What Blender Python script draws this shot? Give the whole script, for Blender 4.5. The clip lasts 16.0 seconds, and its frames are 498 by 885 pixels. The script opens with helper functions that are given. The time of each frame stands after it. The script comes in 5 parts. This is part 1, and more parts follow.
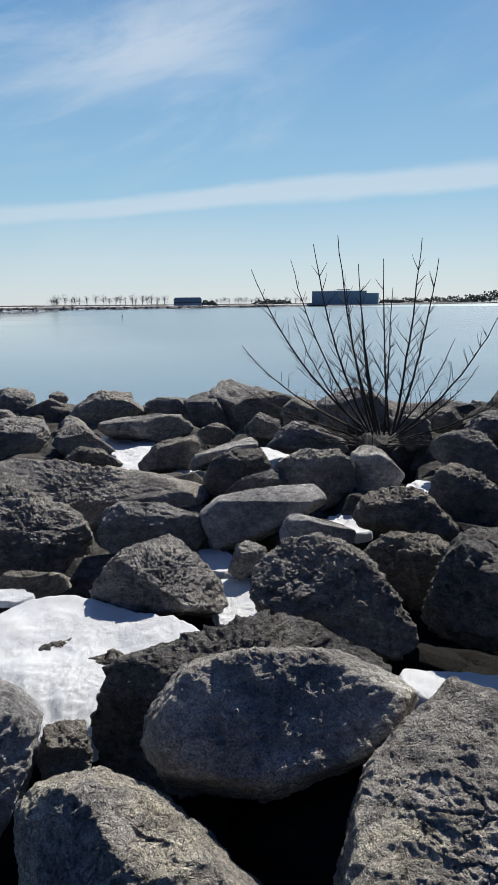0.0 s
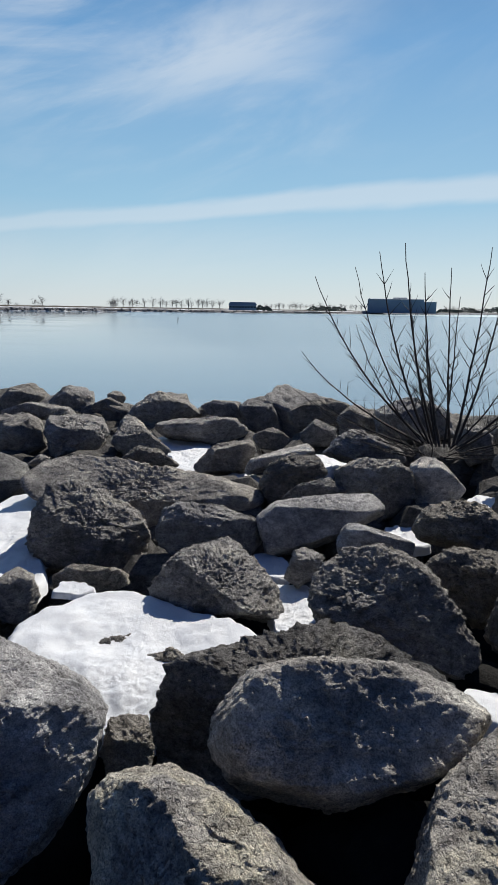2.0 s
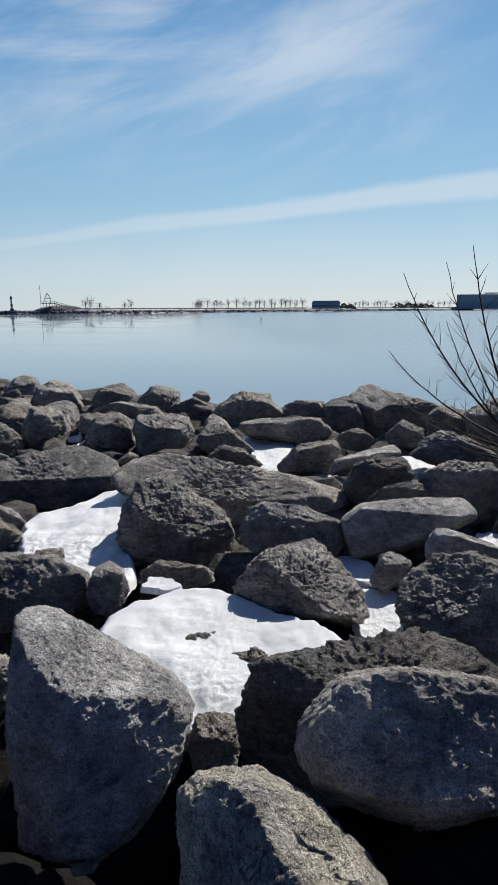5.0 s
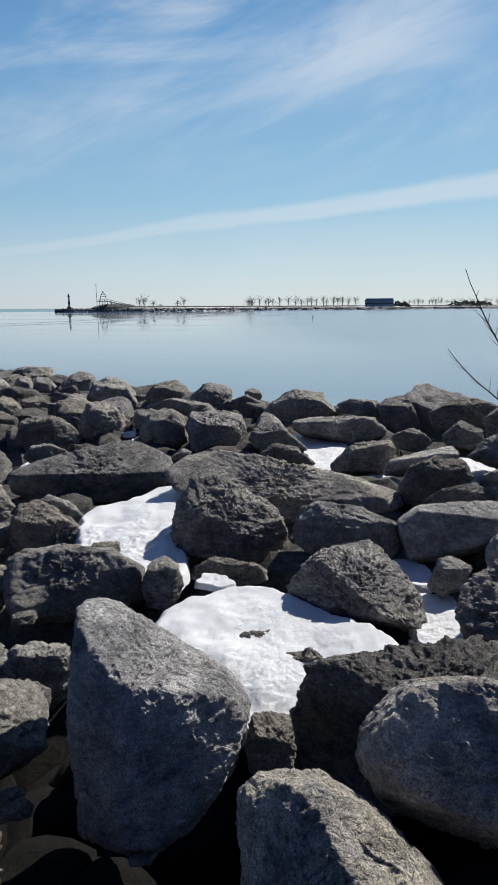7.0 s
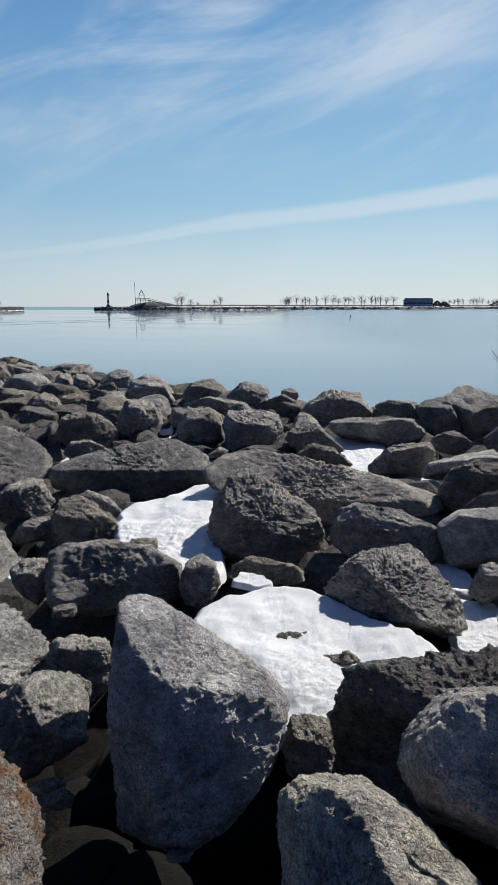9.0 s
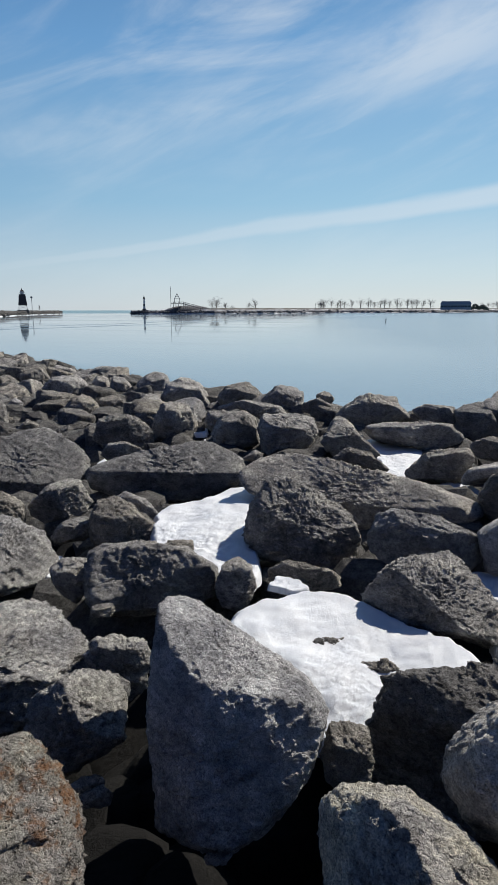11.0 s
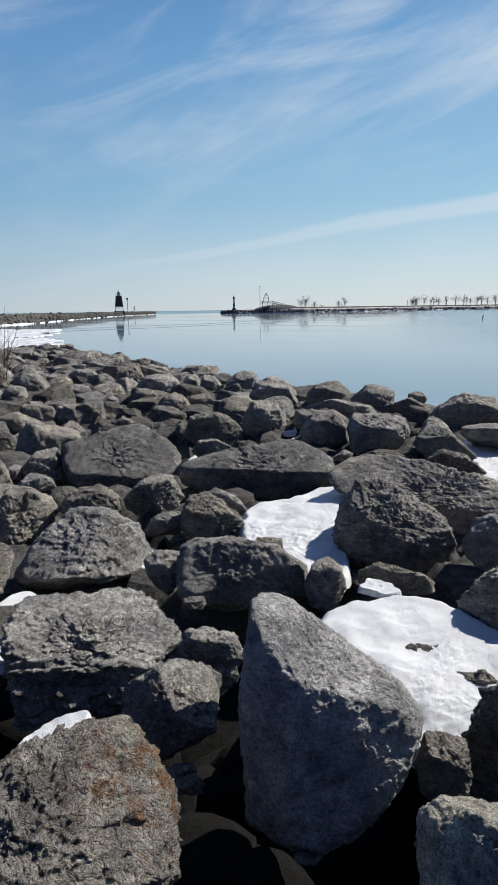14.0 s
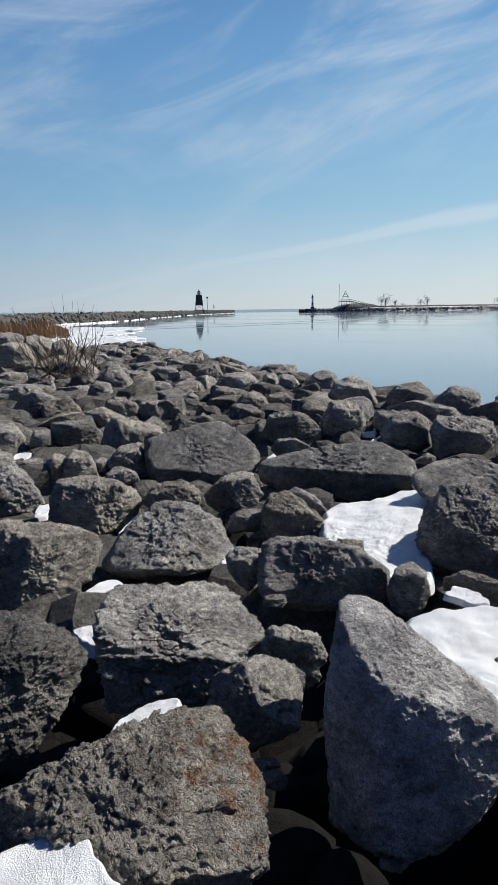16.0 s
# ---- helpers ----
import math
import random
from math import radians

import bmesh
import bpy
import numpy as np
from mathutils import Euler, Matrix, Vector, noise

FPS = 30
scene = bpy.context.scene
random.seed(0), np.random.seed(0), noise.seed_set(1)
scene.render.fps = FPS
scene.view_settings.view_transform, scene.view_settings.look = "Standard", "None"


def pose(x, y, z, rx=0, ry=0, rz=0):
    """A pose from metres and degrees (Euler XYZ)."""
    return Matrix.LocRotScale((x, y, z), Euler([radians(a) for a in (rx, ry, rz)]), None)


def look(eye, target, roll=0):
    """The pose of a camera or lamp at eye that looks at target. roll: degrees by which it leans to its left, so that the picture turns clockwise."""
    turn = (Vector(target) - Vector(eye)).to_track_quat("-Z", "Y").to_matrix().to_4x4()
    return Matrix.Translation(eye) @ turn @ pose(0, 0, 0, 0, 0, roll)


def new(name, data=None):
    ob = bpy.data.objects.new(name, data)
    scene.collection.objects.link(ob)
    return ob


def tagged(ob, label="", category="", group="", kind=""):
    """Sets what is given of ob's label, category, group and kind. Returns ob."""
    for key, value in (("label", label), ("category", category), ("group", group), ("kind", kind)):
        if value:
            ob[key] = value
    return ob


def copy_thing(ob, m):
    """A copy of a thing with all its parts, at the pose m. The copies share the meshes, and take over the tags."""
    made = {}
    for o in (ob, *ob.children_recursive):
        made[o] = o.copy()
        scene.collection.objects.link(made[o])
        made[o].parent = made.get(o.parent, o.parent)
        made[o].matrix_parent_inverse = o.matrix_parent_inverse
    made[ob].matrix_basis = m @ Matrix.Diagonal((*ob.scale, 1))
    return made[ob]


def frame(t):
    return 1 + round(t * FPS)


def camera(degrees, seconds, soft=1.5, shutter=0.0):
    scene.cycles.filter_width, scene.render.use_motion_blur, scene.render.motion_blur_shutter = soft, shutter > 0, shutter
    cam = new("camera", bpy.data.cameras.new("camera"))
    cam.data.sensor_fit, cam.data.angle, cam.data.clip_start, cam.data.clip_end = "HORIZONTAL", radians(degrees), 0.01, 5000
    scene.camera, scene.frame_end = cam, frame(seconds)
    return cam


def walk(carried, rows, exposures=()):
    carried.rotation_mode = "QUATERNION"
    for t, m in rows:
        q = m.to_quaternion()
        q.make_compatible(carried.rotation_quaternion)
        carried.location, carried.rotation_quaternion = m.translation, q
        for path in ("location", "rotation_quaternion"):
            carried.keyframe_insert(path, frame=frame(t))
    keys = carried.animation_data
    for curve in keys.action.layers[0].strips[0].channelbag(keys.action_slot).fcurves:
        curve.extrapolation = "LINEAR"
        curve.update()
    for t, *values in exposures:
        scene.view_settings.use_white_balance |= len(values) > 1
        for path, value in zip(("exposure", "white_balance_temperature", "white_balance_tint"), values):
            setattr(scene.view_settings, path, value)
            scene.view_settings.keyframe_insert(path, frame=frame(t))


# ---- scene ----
cam = camera(45.0, 16.0, soft=0.7)
# seconds, eye (x, y, z), pitch, lean, heading in degrees
PATH = [
    (0.0, 0.000, 0.000, 2.600, -12.90, -0.60, 0.00),
    (0.5, -0.034, -0.006, 2.599, -12.39, 0.59, 0.79),
    (1.0, -0.057, -0.008, 2.601, -12.28, 0.38, 2.52),
    (1.5, -0.074, -0.008, 2.602, -12.33, 0.53, 3.63),
    (2.0, -0.096, -0.007, 2.602, -12.42, 0.84, 4.74),
    (2.5, -0.117, -0.013, 2.603, -12.45, 0.34, 5.56),
    (3.0, -0.114, 0.010, 2.598, -13.19, 1.23, 6.22),
    (3.5, -0.107, 0.012, 2.602, -12.96, 0.79, 6.81),
    (4.0, -0.108, -0.001, 2.610, -12.51, 0.28, 8.88),
    (6.5, -0.168, 0.016, 2.603, -12.82, -0.42, 16.38),
    (7.0, -0.179, 0.014, 2.603, -12.69, -0.30, 17.49),
    (7.5, -0.184, 0.009, 2.605, -12.27, -0.26, 18.41),
    (8.0, -0.190, 0.003, 2.609, -12.42, -0.13, 18.83),
    (8.5, -0.204, 0.008, 2.607, -12.63, -0.05, 19.87),
    (11.0, -0.247, -0.002, 2.607, -12.45, -0.07, 24.05),
    (11.5, -0.256, -0.019, 2.613, -12.05, -0.15, 25.34),
    (12.0, -0.255, -0.014, 2.609, -12.16, -0.26, 26.68),
    (12.5, -0.259, -0.008, 2.605, -12.53, -0.81, 28.34),
    (13.0, -0.265, -0.002, 2.603, -12.62, -0.92, 29.72),
    (13.5, -0.279, -0.008, 2.601, -12.67, -0.82, 30.96),
    (14.0, -0.283, -0.019, 2.603, -12.49, -0.83, 32.46),
    (14.5, -0.307, -0.033, 2.606, -12.65, -0.82, 35.09),
    (15.0, -0.319, -0.052, 2.606, -12.45, -0.91, 37.73),
    (15.5, -0.325, -0.054, 2.602, -12.74, -1.36, 39.35),
    (16.0, -0.333, -0.079, 2.614, -12.51, -0.80, 39.72),
]
walk(cam, [(t, pose(x, y, z, 90 + pitch, 0, heading) @ pose(0, 0, 0, 0, 0, lean)) for t, x, y, z, pitch, lean, heading in PATH])

# ---- world, sun, exposure ----
SUN_AZIMUTH, SUN_HEIGHT = 27.0, 44.0     # degrees right of the first heading, degrees up
WATER = -0.5
scene.view_settings.exposure = 0.91


def nodes_of(tree):
    tree.nodes.clear()

    def add(kind, inputs=None, **settings):
        node = tree.nodes.new(kind)
        for key, value in settings.items():
            exec_set(node, key, value)
        for key, value in (inputs or {}).items():
            if isinstance(value, bpy.types.NodeSocket):
                tree.links.new(value, node.inputs[key])
            else:
                node.inputs[key].default_value = value
        return node
    return add


def exec_set(node, key, value):
    setattr(node, key, value)


def math_node(add, op, a, b=None, c=None):
    values = {0: a}
    if b is not None:
        values[1] = b
    if c is not None:
        values[2] = c
    return add("ShaderNodeMath", values, operation=op).outputs[0]


def ramp_node(add, factor, *stops):
    node = add("ShaderNodeValToRGB", {"Fac": factor})
    while len(node.color_ramp.elements) < len(stops):
        node.color_ramp.elements.new(0.5)
    for element, (place, colour) in zip(node.color_ramp.elements, stops):
        element.position = place
        element.color = (*colour, 1) if len(colour) == 3 else colour
    return node.outputs["Color"]


def mix_node(add, factor, a, b, blend="MIX"):
    node = add("ShaderNodeMix", data_type="RGBA", blend_type=blend)
    tree = node.id_data
    for key, value in ((0, factor), (6, a), (7, b)):
        if isinstance(value, bpy.types.NodeSocket):
            tree.links.new(value, node.inputs[key])
        elif key == 0:
            node.inputs[key].default_value = value
        else:
            node.inputs[key].default_value = (*value, 1)
    return node.outputs[2]


world = bpy.data.worlds.new("sky")
scene.world = world
world.use_nodes = True
add = nodes_of(world.node_tree)
sky = add("ShaderNodeTexSky", sky_type="NISHITA", sun_disc=False, sun_elevation=radians(SUN_HEIGHT),
          sun_rotation=radians(SUN_AZIMUTH), air_density=1.0, dust_density=0.2, ozone_density=1.5)
way = add("ShaderNodeTexCoord").outputs["Generated"]
xyz = add("ShaderNodeSeparateXYZ", {0: way})
east, north, up = xyz.outputs[0], xyz.outputs[1], xyz.outputs[2]
azimuth = math_node(add, "ARCTAN2", east, north)
height = math_node(add, "ARCSINE", up)
dome = add("ShaderNodeCombineXYZ", {0: azimuth, 1: height}).outputs[0]
# cirrus: soft wisps drawn out along a slant
turned = add("ShaderNodeMapping", {0: add("ShaderNodeMapping", {0: dome, "Rotation": (0, 0, radians(-13))}).outputs[0], "Scale": (2.6, 9.5, 1), "Location": (3.35, 1.2, 0)}).outputs[0]
wisp = add("ShaderNodeTexNoise", {"Vector": turned, "Scale": 1.0, "Detail": 10.0, "Roughness": 0.56, "Distortion": 0.9}).outputs["Fac"]
fibre = add("ShaderNodeTexNoise", {"Vector": add("ShaderNodeMapping", {0: add("ShaderNodeMapping", {0: dome, "Rotation": (0, 0, radians(-24))}).outputs[0], "Scale": (5.0, 26.0, 1)}).outputs[0], "Scale": 1.0, "Detail": 8.0, "Roughness": 0.6, "Distortion": 0.6}).outputs["Fac"]
wisp = math_node(add, "MULTIPLY_ADD", fibre, 0.26, math_node(add, "MULTIPLY", wisp, 0.80))
veil = add("ShaderNodeMapRange", {0: wisp, 1: 0.43, 2: 0.80, 3: 0.0, 4: 0.66}, interpolation_type="SMOOTHSTEP").outputs[0]
belt = math_node(add, "MULTIPLY", add("ShaderNodeMapRange", {0: height, 1: 0.15, 2: 0.30, 3: 0.25, 4: 1.0}, interpolation_type="SMOOTHSTEP").outputs[0],
                 add("ShaderNodeMapRange", {0: azimuth, 1: 0.10, 2: -0.12, 3: 0.25, 4: 1.0}, interpolation_type="SMOOTHSTEP").outputs[0])
veil = math_node(add, "MULTIPLY", veil, belt)
# the brightest tuft, feathered by the same wisps
core = add("ShaderNodeVectorMath", {0: add("ShaderNodeMapping", {0: add("ShaderNodeMapping", {0: dome, "Rotation": (0, 0, radians(-14))}).outputs[0], "Scale": (1.0, 3.2, 1)}).outputs[0], 1: (-0.045, 1.23, 0)}, operation="DISTANCE").outputs["Value"]
tuft = math_node(add, "MULTIPLY", add("ShaderNodeMapRange", {0: core, 1: 0.34, 2: 0.02, 3: 0.0, 4: 1.0}, interpolation_type="SMOOTHSTEP").outputs[0],
                 add("ShaderNodeMapRange", {0: wisp, 1: 0.36, 2: 0.66, 3: 0.0, 4: 0.62}, interpolation_type="SMOOTHSTEP").outputs[0])
veil = math_node(add, "MAXIMUM", veil, tuft)
# one long streak that slants up to the right
wander = add("ShaderNodeTexNoise", {"Vector": turned, "Scale": 1.6, "Detail": 5.0}).outputs["Fac"]
line = math_node(add, "MULTIPLY_ADD", math_node(add, "MULTIPLY_ADD", azimuth, -0.08, 0.07), azimuth, 0.166)
off = math_node(add, "SUBTRACT", height, math_node(add, "MULTIPLY_ADD", wander, 0.03, math_node(add, "SUBTRACT", line, 0.015)))
broad = add("ShaderNodeMapRange", {0: azimuth, 1: -0.7, 2: 0.4, 3: 0.010, 4: 0.027}).outputs[0]
streak = math_node(add, "SUBTRACT", 1.0, math_node(add, "MINIMUM", math_node(add, "DIVIDE", math_node(add, "ABSOLUTE", off), broad), 1.0))
streak = add("ShaderNodeMapRange", {0: streak, 1: 0.0, 2: 0.7, 3: 0.0, 4: 0.50}, interpolation_type="SMOOTHSTEP").outputs[0]
streak = math_node(add, "MULTIPLY", streak, add("ShaderNodeMapRange", {0: azimuth, 1: -0.85, 2: -0.1, 3: 0.25, 4: 1.0}).outputs[0])
cover = math_node(add, "MAXIMUM", veil, streak)
haze = ramp_node(add, up, (0.0, (0.66, 0.73, 0.77)), (0.06, (0.56, 0.70, 0.78)), (0.16, (0.33, 0.57, 0.76)), (0.36, (0.17, 0.39, 0.68)), (0.60, (0.06, 0.16, 0.38)))
clear = mix_node(add, 0.86, mix_node(add, 1.0, sky.outputs[0], (0.085, 0.085, 0.085), "MULTIPLY"), haze)
deep = add("ShaderNodeMapRange", {0: north, 1: 0.95, 2: -0.30, 3: 1.0, 4: 0.22}).outputs[0]
shade = add("ShaderNodeMapRange", {0: north, 1: 0.30, 2: -0.35, 3: 1.0, 4: 0.5}).outputs[0]
deep = math_node(add, "MULTIPLY", deep, shade)
bluer = math_node(add, "POWER", deep, 0.50)
clear = mix_node(add, 1.0, clear, add("ShaderNodeCombineXYZ", {0: deep, 1: math_node(add, "POWER", deep, 0.79), 2: bluer}).outputs[0], "MULTIPLY")
clouded = mix_node(add, math_node(add, "MULTIPLY", cover, deep), clear, (0.72, 0.78, 0.84))
back = add("ShaderNodeBackground", {"Color": clouded, "Strength": 0.53})
add("ShaderNodeOutputWorld", {0: back.outputs[0]})

sun = new("sun", bpy.data.lights.new("sun", "SUN"))
sun.data.energy, sun.data.angle, sun.data.color = 3.1, radians(0.53), (1.0, 0.95, 0.87)
a, h = radians(SUN_AZIMUTH), radians(SUN_HEIGHT)
sun.matrix_world = look((math.sin(a) * math.cos(h) * 50, math.cos(a) * math.cos(h) * 50, math.sin(h) * 50), (0, 0, 0))


# ---- materials ----
def material(name):
    m = bpy.data.materials.new(name)
    m.use_nodes = True
    return m, nodes_of(m.node_tree)


def finish(add, colour, rough, bump=None, **more):
    values = {"Base Color": colour, "Roughness": rough}
    values.update(more)
    if bump is not None:
        values["Normal"] = bump
    shader = add("ShaderNodeBsdfPrincipled", values)
    add("ShaderNodeOutputMaterial", {0: shader.outputs[0]})


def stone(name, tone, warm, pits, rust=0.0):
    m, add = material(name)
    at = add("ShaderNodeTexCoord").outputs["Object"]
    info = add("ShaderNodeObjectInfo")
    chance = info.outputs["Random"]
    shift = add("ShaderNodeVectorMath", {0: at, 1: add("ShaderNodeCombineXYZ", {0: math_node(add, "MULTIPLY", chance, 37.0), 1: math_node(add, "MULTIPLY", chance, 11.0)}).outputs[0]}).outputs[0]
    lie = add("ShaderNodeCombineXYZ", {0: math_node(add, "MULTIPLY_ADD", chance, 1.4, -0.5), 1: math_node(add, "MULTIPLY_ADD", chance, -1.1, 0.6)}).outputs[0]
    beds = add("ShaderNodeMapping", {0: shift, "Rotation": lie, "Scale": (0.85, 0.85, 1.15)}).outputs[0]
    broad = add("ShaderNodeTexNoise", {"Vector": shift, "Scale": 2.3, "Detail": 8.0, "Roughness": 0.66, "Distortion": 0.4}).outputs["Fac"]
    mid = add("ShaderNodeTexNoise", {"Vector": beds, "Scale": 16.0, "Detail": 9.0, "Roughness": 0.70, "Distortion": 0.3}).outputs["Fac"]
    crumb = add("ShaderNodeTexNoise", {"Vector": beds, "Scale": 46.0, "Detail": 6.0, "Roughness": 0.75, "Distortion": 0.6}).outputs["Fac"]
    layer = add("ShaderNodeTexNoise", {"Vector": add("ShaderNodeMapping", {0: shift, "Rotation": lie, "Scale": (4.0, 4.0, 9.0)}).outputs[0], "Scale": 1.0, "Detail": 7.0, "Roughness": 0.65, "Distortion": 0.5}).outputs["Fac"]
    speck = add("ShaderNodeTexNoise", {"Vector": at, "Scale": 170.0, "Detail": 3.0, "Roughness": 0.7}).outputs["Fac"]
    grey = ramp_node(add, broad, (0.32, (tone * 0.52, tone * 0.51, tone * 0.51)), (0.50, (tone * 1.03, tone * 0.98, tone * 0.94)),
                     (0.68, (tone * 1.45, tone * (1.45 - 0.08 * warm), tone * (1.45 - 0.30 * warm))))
    # besides mottling, lows of mid and crumb are darkened in place of shaded hollows
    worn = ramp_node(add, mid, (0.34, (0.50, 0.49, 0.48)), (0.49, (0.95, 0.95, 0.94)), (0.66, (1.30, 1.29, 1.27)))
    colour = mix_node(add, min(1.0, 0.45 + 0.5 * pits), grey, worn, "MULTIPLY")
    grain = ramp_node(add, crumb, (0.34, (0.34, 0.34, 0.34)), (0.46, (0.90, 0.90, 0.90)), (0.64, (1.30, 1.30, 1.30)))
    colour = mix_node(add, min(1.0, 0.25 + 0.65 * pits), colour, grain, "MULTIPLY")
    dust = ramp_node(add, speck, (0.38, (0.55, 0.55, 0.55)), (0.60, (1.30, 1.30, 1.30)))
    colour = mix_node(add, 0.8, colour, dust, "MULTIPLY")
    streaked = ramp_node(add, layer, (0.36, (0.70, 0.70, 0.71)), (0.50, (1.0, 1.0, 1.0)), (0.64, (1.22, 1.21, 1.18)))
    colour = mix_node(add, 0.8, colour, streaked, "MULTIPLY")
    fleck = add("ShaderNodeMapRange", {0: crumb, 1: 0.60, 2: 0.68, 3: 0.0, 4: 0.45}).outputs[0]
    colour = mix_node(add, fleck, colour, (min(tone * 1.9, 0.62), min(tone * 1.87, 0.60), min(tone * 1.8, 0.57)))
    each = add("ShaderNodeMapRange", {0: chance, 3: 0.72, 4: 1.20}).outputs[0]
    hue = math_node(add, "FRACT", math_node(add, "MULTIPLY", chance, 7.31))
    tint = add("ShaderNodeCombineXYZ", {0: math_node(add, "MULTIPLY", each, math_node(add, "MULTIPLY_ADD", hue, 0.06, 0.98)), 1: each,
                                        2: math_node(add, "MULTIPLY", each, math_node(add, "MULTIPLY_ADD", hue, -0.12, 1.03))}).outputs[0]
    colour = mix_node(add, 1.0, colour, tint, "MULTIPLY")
    if rust:
        spot = add("ShaderNodeTexNoise", {"Vector": at, "Scale": 16.0, "Detail": 8.0, "Roughness": 0.75}).outputs["Fac"]
        gap = add("ShaderNodeVectorMath", {0: at, 1: (0.21, 0.3, 0.07)}, operation="DISTANCE").outputs["Value"]
        stain = math_node(add, "SUBTRACT", math_node(add, "MULTIPLY_ADD", spot, 1.5, -0.62), gap)
        stain = add("ShaderNodeMapRange", {0: stain, 1: -0.08, 2: 0.12, 3: 0.0, 4: rust}).outputs[0]
        colour = mix_node(add, stain, colour, (0.24, 0.095, 0.025))
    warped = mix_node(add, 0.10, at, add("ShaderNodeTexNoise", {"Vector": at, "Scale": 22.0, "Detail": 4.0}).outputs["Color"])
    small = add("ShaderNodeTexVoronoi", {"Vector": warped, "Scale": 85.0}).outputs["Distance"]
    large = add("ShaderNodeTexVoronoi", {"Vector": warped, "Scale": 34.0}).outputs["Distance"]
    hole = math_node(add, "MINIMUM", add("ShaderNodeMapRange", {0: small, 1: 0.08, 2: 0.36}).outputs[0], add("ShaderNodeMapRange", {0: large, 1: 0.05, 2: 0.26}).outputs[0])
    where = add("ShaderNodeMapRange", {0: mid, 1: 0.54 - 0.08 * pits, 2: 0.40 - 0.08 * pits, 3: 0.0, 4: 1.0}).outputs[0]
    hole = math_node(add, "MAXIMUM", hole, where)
    ridge = add("ShaderNodeTexNoise", {"Vector": beds, "Scale": 15.0, "Detail": 8.0, "Roughness": 0.62}, noise_type="RIDGED_MULTIFRACTAL").outputs["Fac"]
    relief = math_node(add, "MULTIPLY_ADD", hole, 0.34 * pits, math_node(add, "MULTIPLY_ADD", speck, 0.17, math_node(add, "MULTIPLY", mid, 0.8)))
    relief = math_node(add, "MULTIPLY_ADD", crumb, 0.65, relief)
    relief = math_node(add, "MULTIPLY_ADD", layer, 0.4 + 0.3 * pits, relief)
    relief = math_node(add, "MULTIPLY_ADD", ridge, 0.10 + 0.12 * pits, relief)
    # shade inside the pits, painted into the colour from the bump's own holes
    pit_shade = ramp_node(add, hole, (0.10, (0.24, 0.23, 0.22)), (0.60, (1.0, 1.0, 1.0)))
    colour = mix_node(add, min(0.85, 0.45 + 0.25 * pits), colour, pit_shade, "MULTIPLY")
    bump = add("ShaderNodeBump", {"Height": relief, "Strength": 1.0, "Distance": 0.046 * (0.5 + 0.5 * min(pits, 1.3))}).outputs[0]
    finish(add, colour, 0.92, bump, **{"Specular IOR Level": 0.25})
    return m


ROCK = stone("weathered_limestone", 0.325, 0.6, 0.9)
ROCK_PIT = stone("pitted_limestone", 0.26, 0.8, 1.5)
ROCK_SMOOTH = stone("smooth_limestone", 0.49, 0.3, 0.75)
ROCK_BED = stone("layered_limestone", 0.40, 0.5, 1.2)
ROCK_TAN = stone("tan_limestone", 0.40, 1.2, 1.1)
# a darker tone for the filling rubble and some bank boulders
ROCK_LOW = stone("darker_limestone", 0.175, 0.7, 1.0)
# near-black tone: the deep shade of the gaps is put into this stone's colour
ROCK_GAP_SHADE = stone("gap_shade_limestone", 0.010, 1.0, 0.8)
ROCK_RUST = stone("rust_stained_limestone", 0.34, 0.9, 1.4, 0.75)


def snow_material():
    m, add = material("old_snow")
    at = add("ShaderNodeTexCoord").outputs["Object"]
    lump = add("ShaderNodeTexNoise", {"Vector": at, "Scale": 5.0, "Detail": 5.0, "Roughness": 0.6}).outputs["Fac"]
    crust = add("ShaderNodeTexNoise", {"Vector": at, "Scale": 55.0, "Detail": 4.0, "Roughness": 0.6}).outputs["Fac"]
    grain = add("ShaderNodeTexNoise", {"Vector": at, "Scale": 230.0, "Detail": 2.0, "Roughness": 0.6}).outputs["Fac"]
    colour = ramp_node(add, lump, (0.3, (0.60, 0.62, 0.65)), (0.6, (0.71, 0.72, 0.73)))
    grime = add("ShaderNodeTexNoise", {"Vector": at, "Scale": 130.0, "Detail": 2.0}).outputs["Fac"]
    colour = mix_node(add, add("ShaderNodeMapRange", {0: grime, 1: 0.68, 2: 0.76, 3: 0.0, 4: 0.45}).outputs[0], colour, (0.35, 0.32, 0.28))
    relief = math_node(add, "MULTIPLY_ADD", grain, 0.55, math_node(add, "MULTIPLY", crust, 0.5))
    bump = add("ShaderNodeBump", {"Height": relief, "Strength": 0.8, "Distance": 0.014}).outputs[0]
    finish(add, colour, 0.5, bump, **{"Specular IOR Level": 0.35})
    return m


SNOW = snow_material()


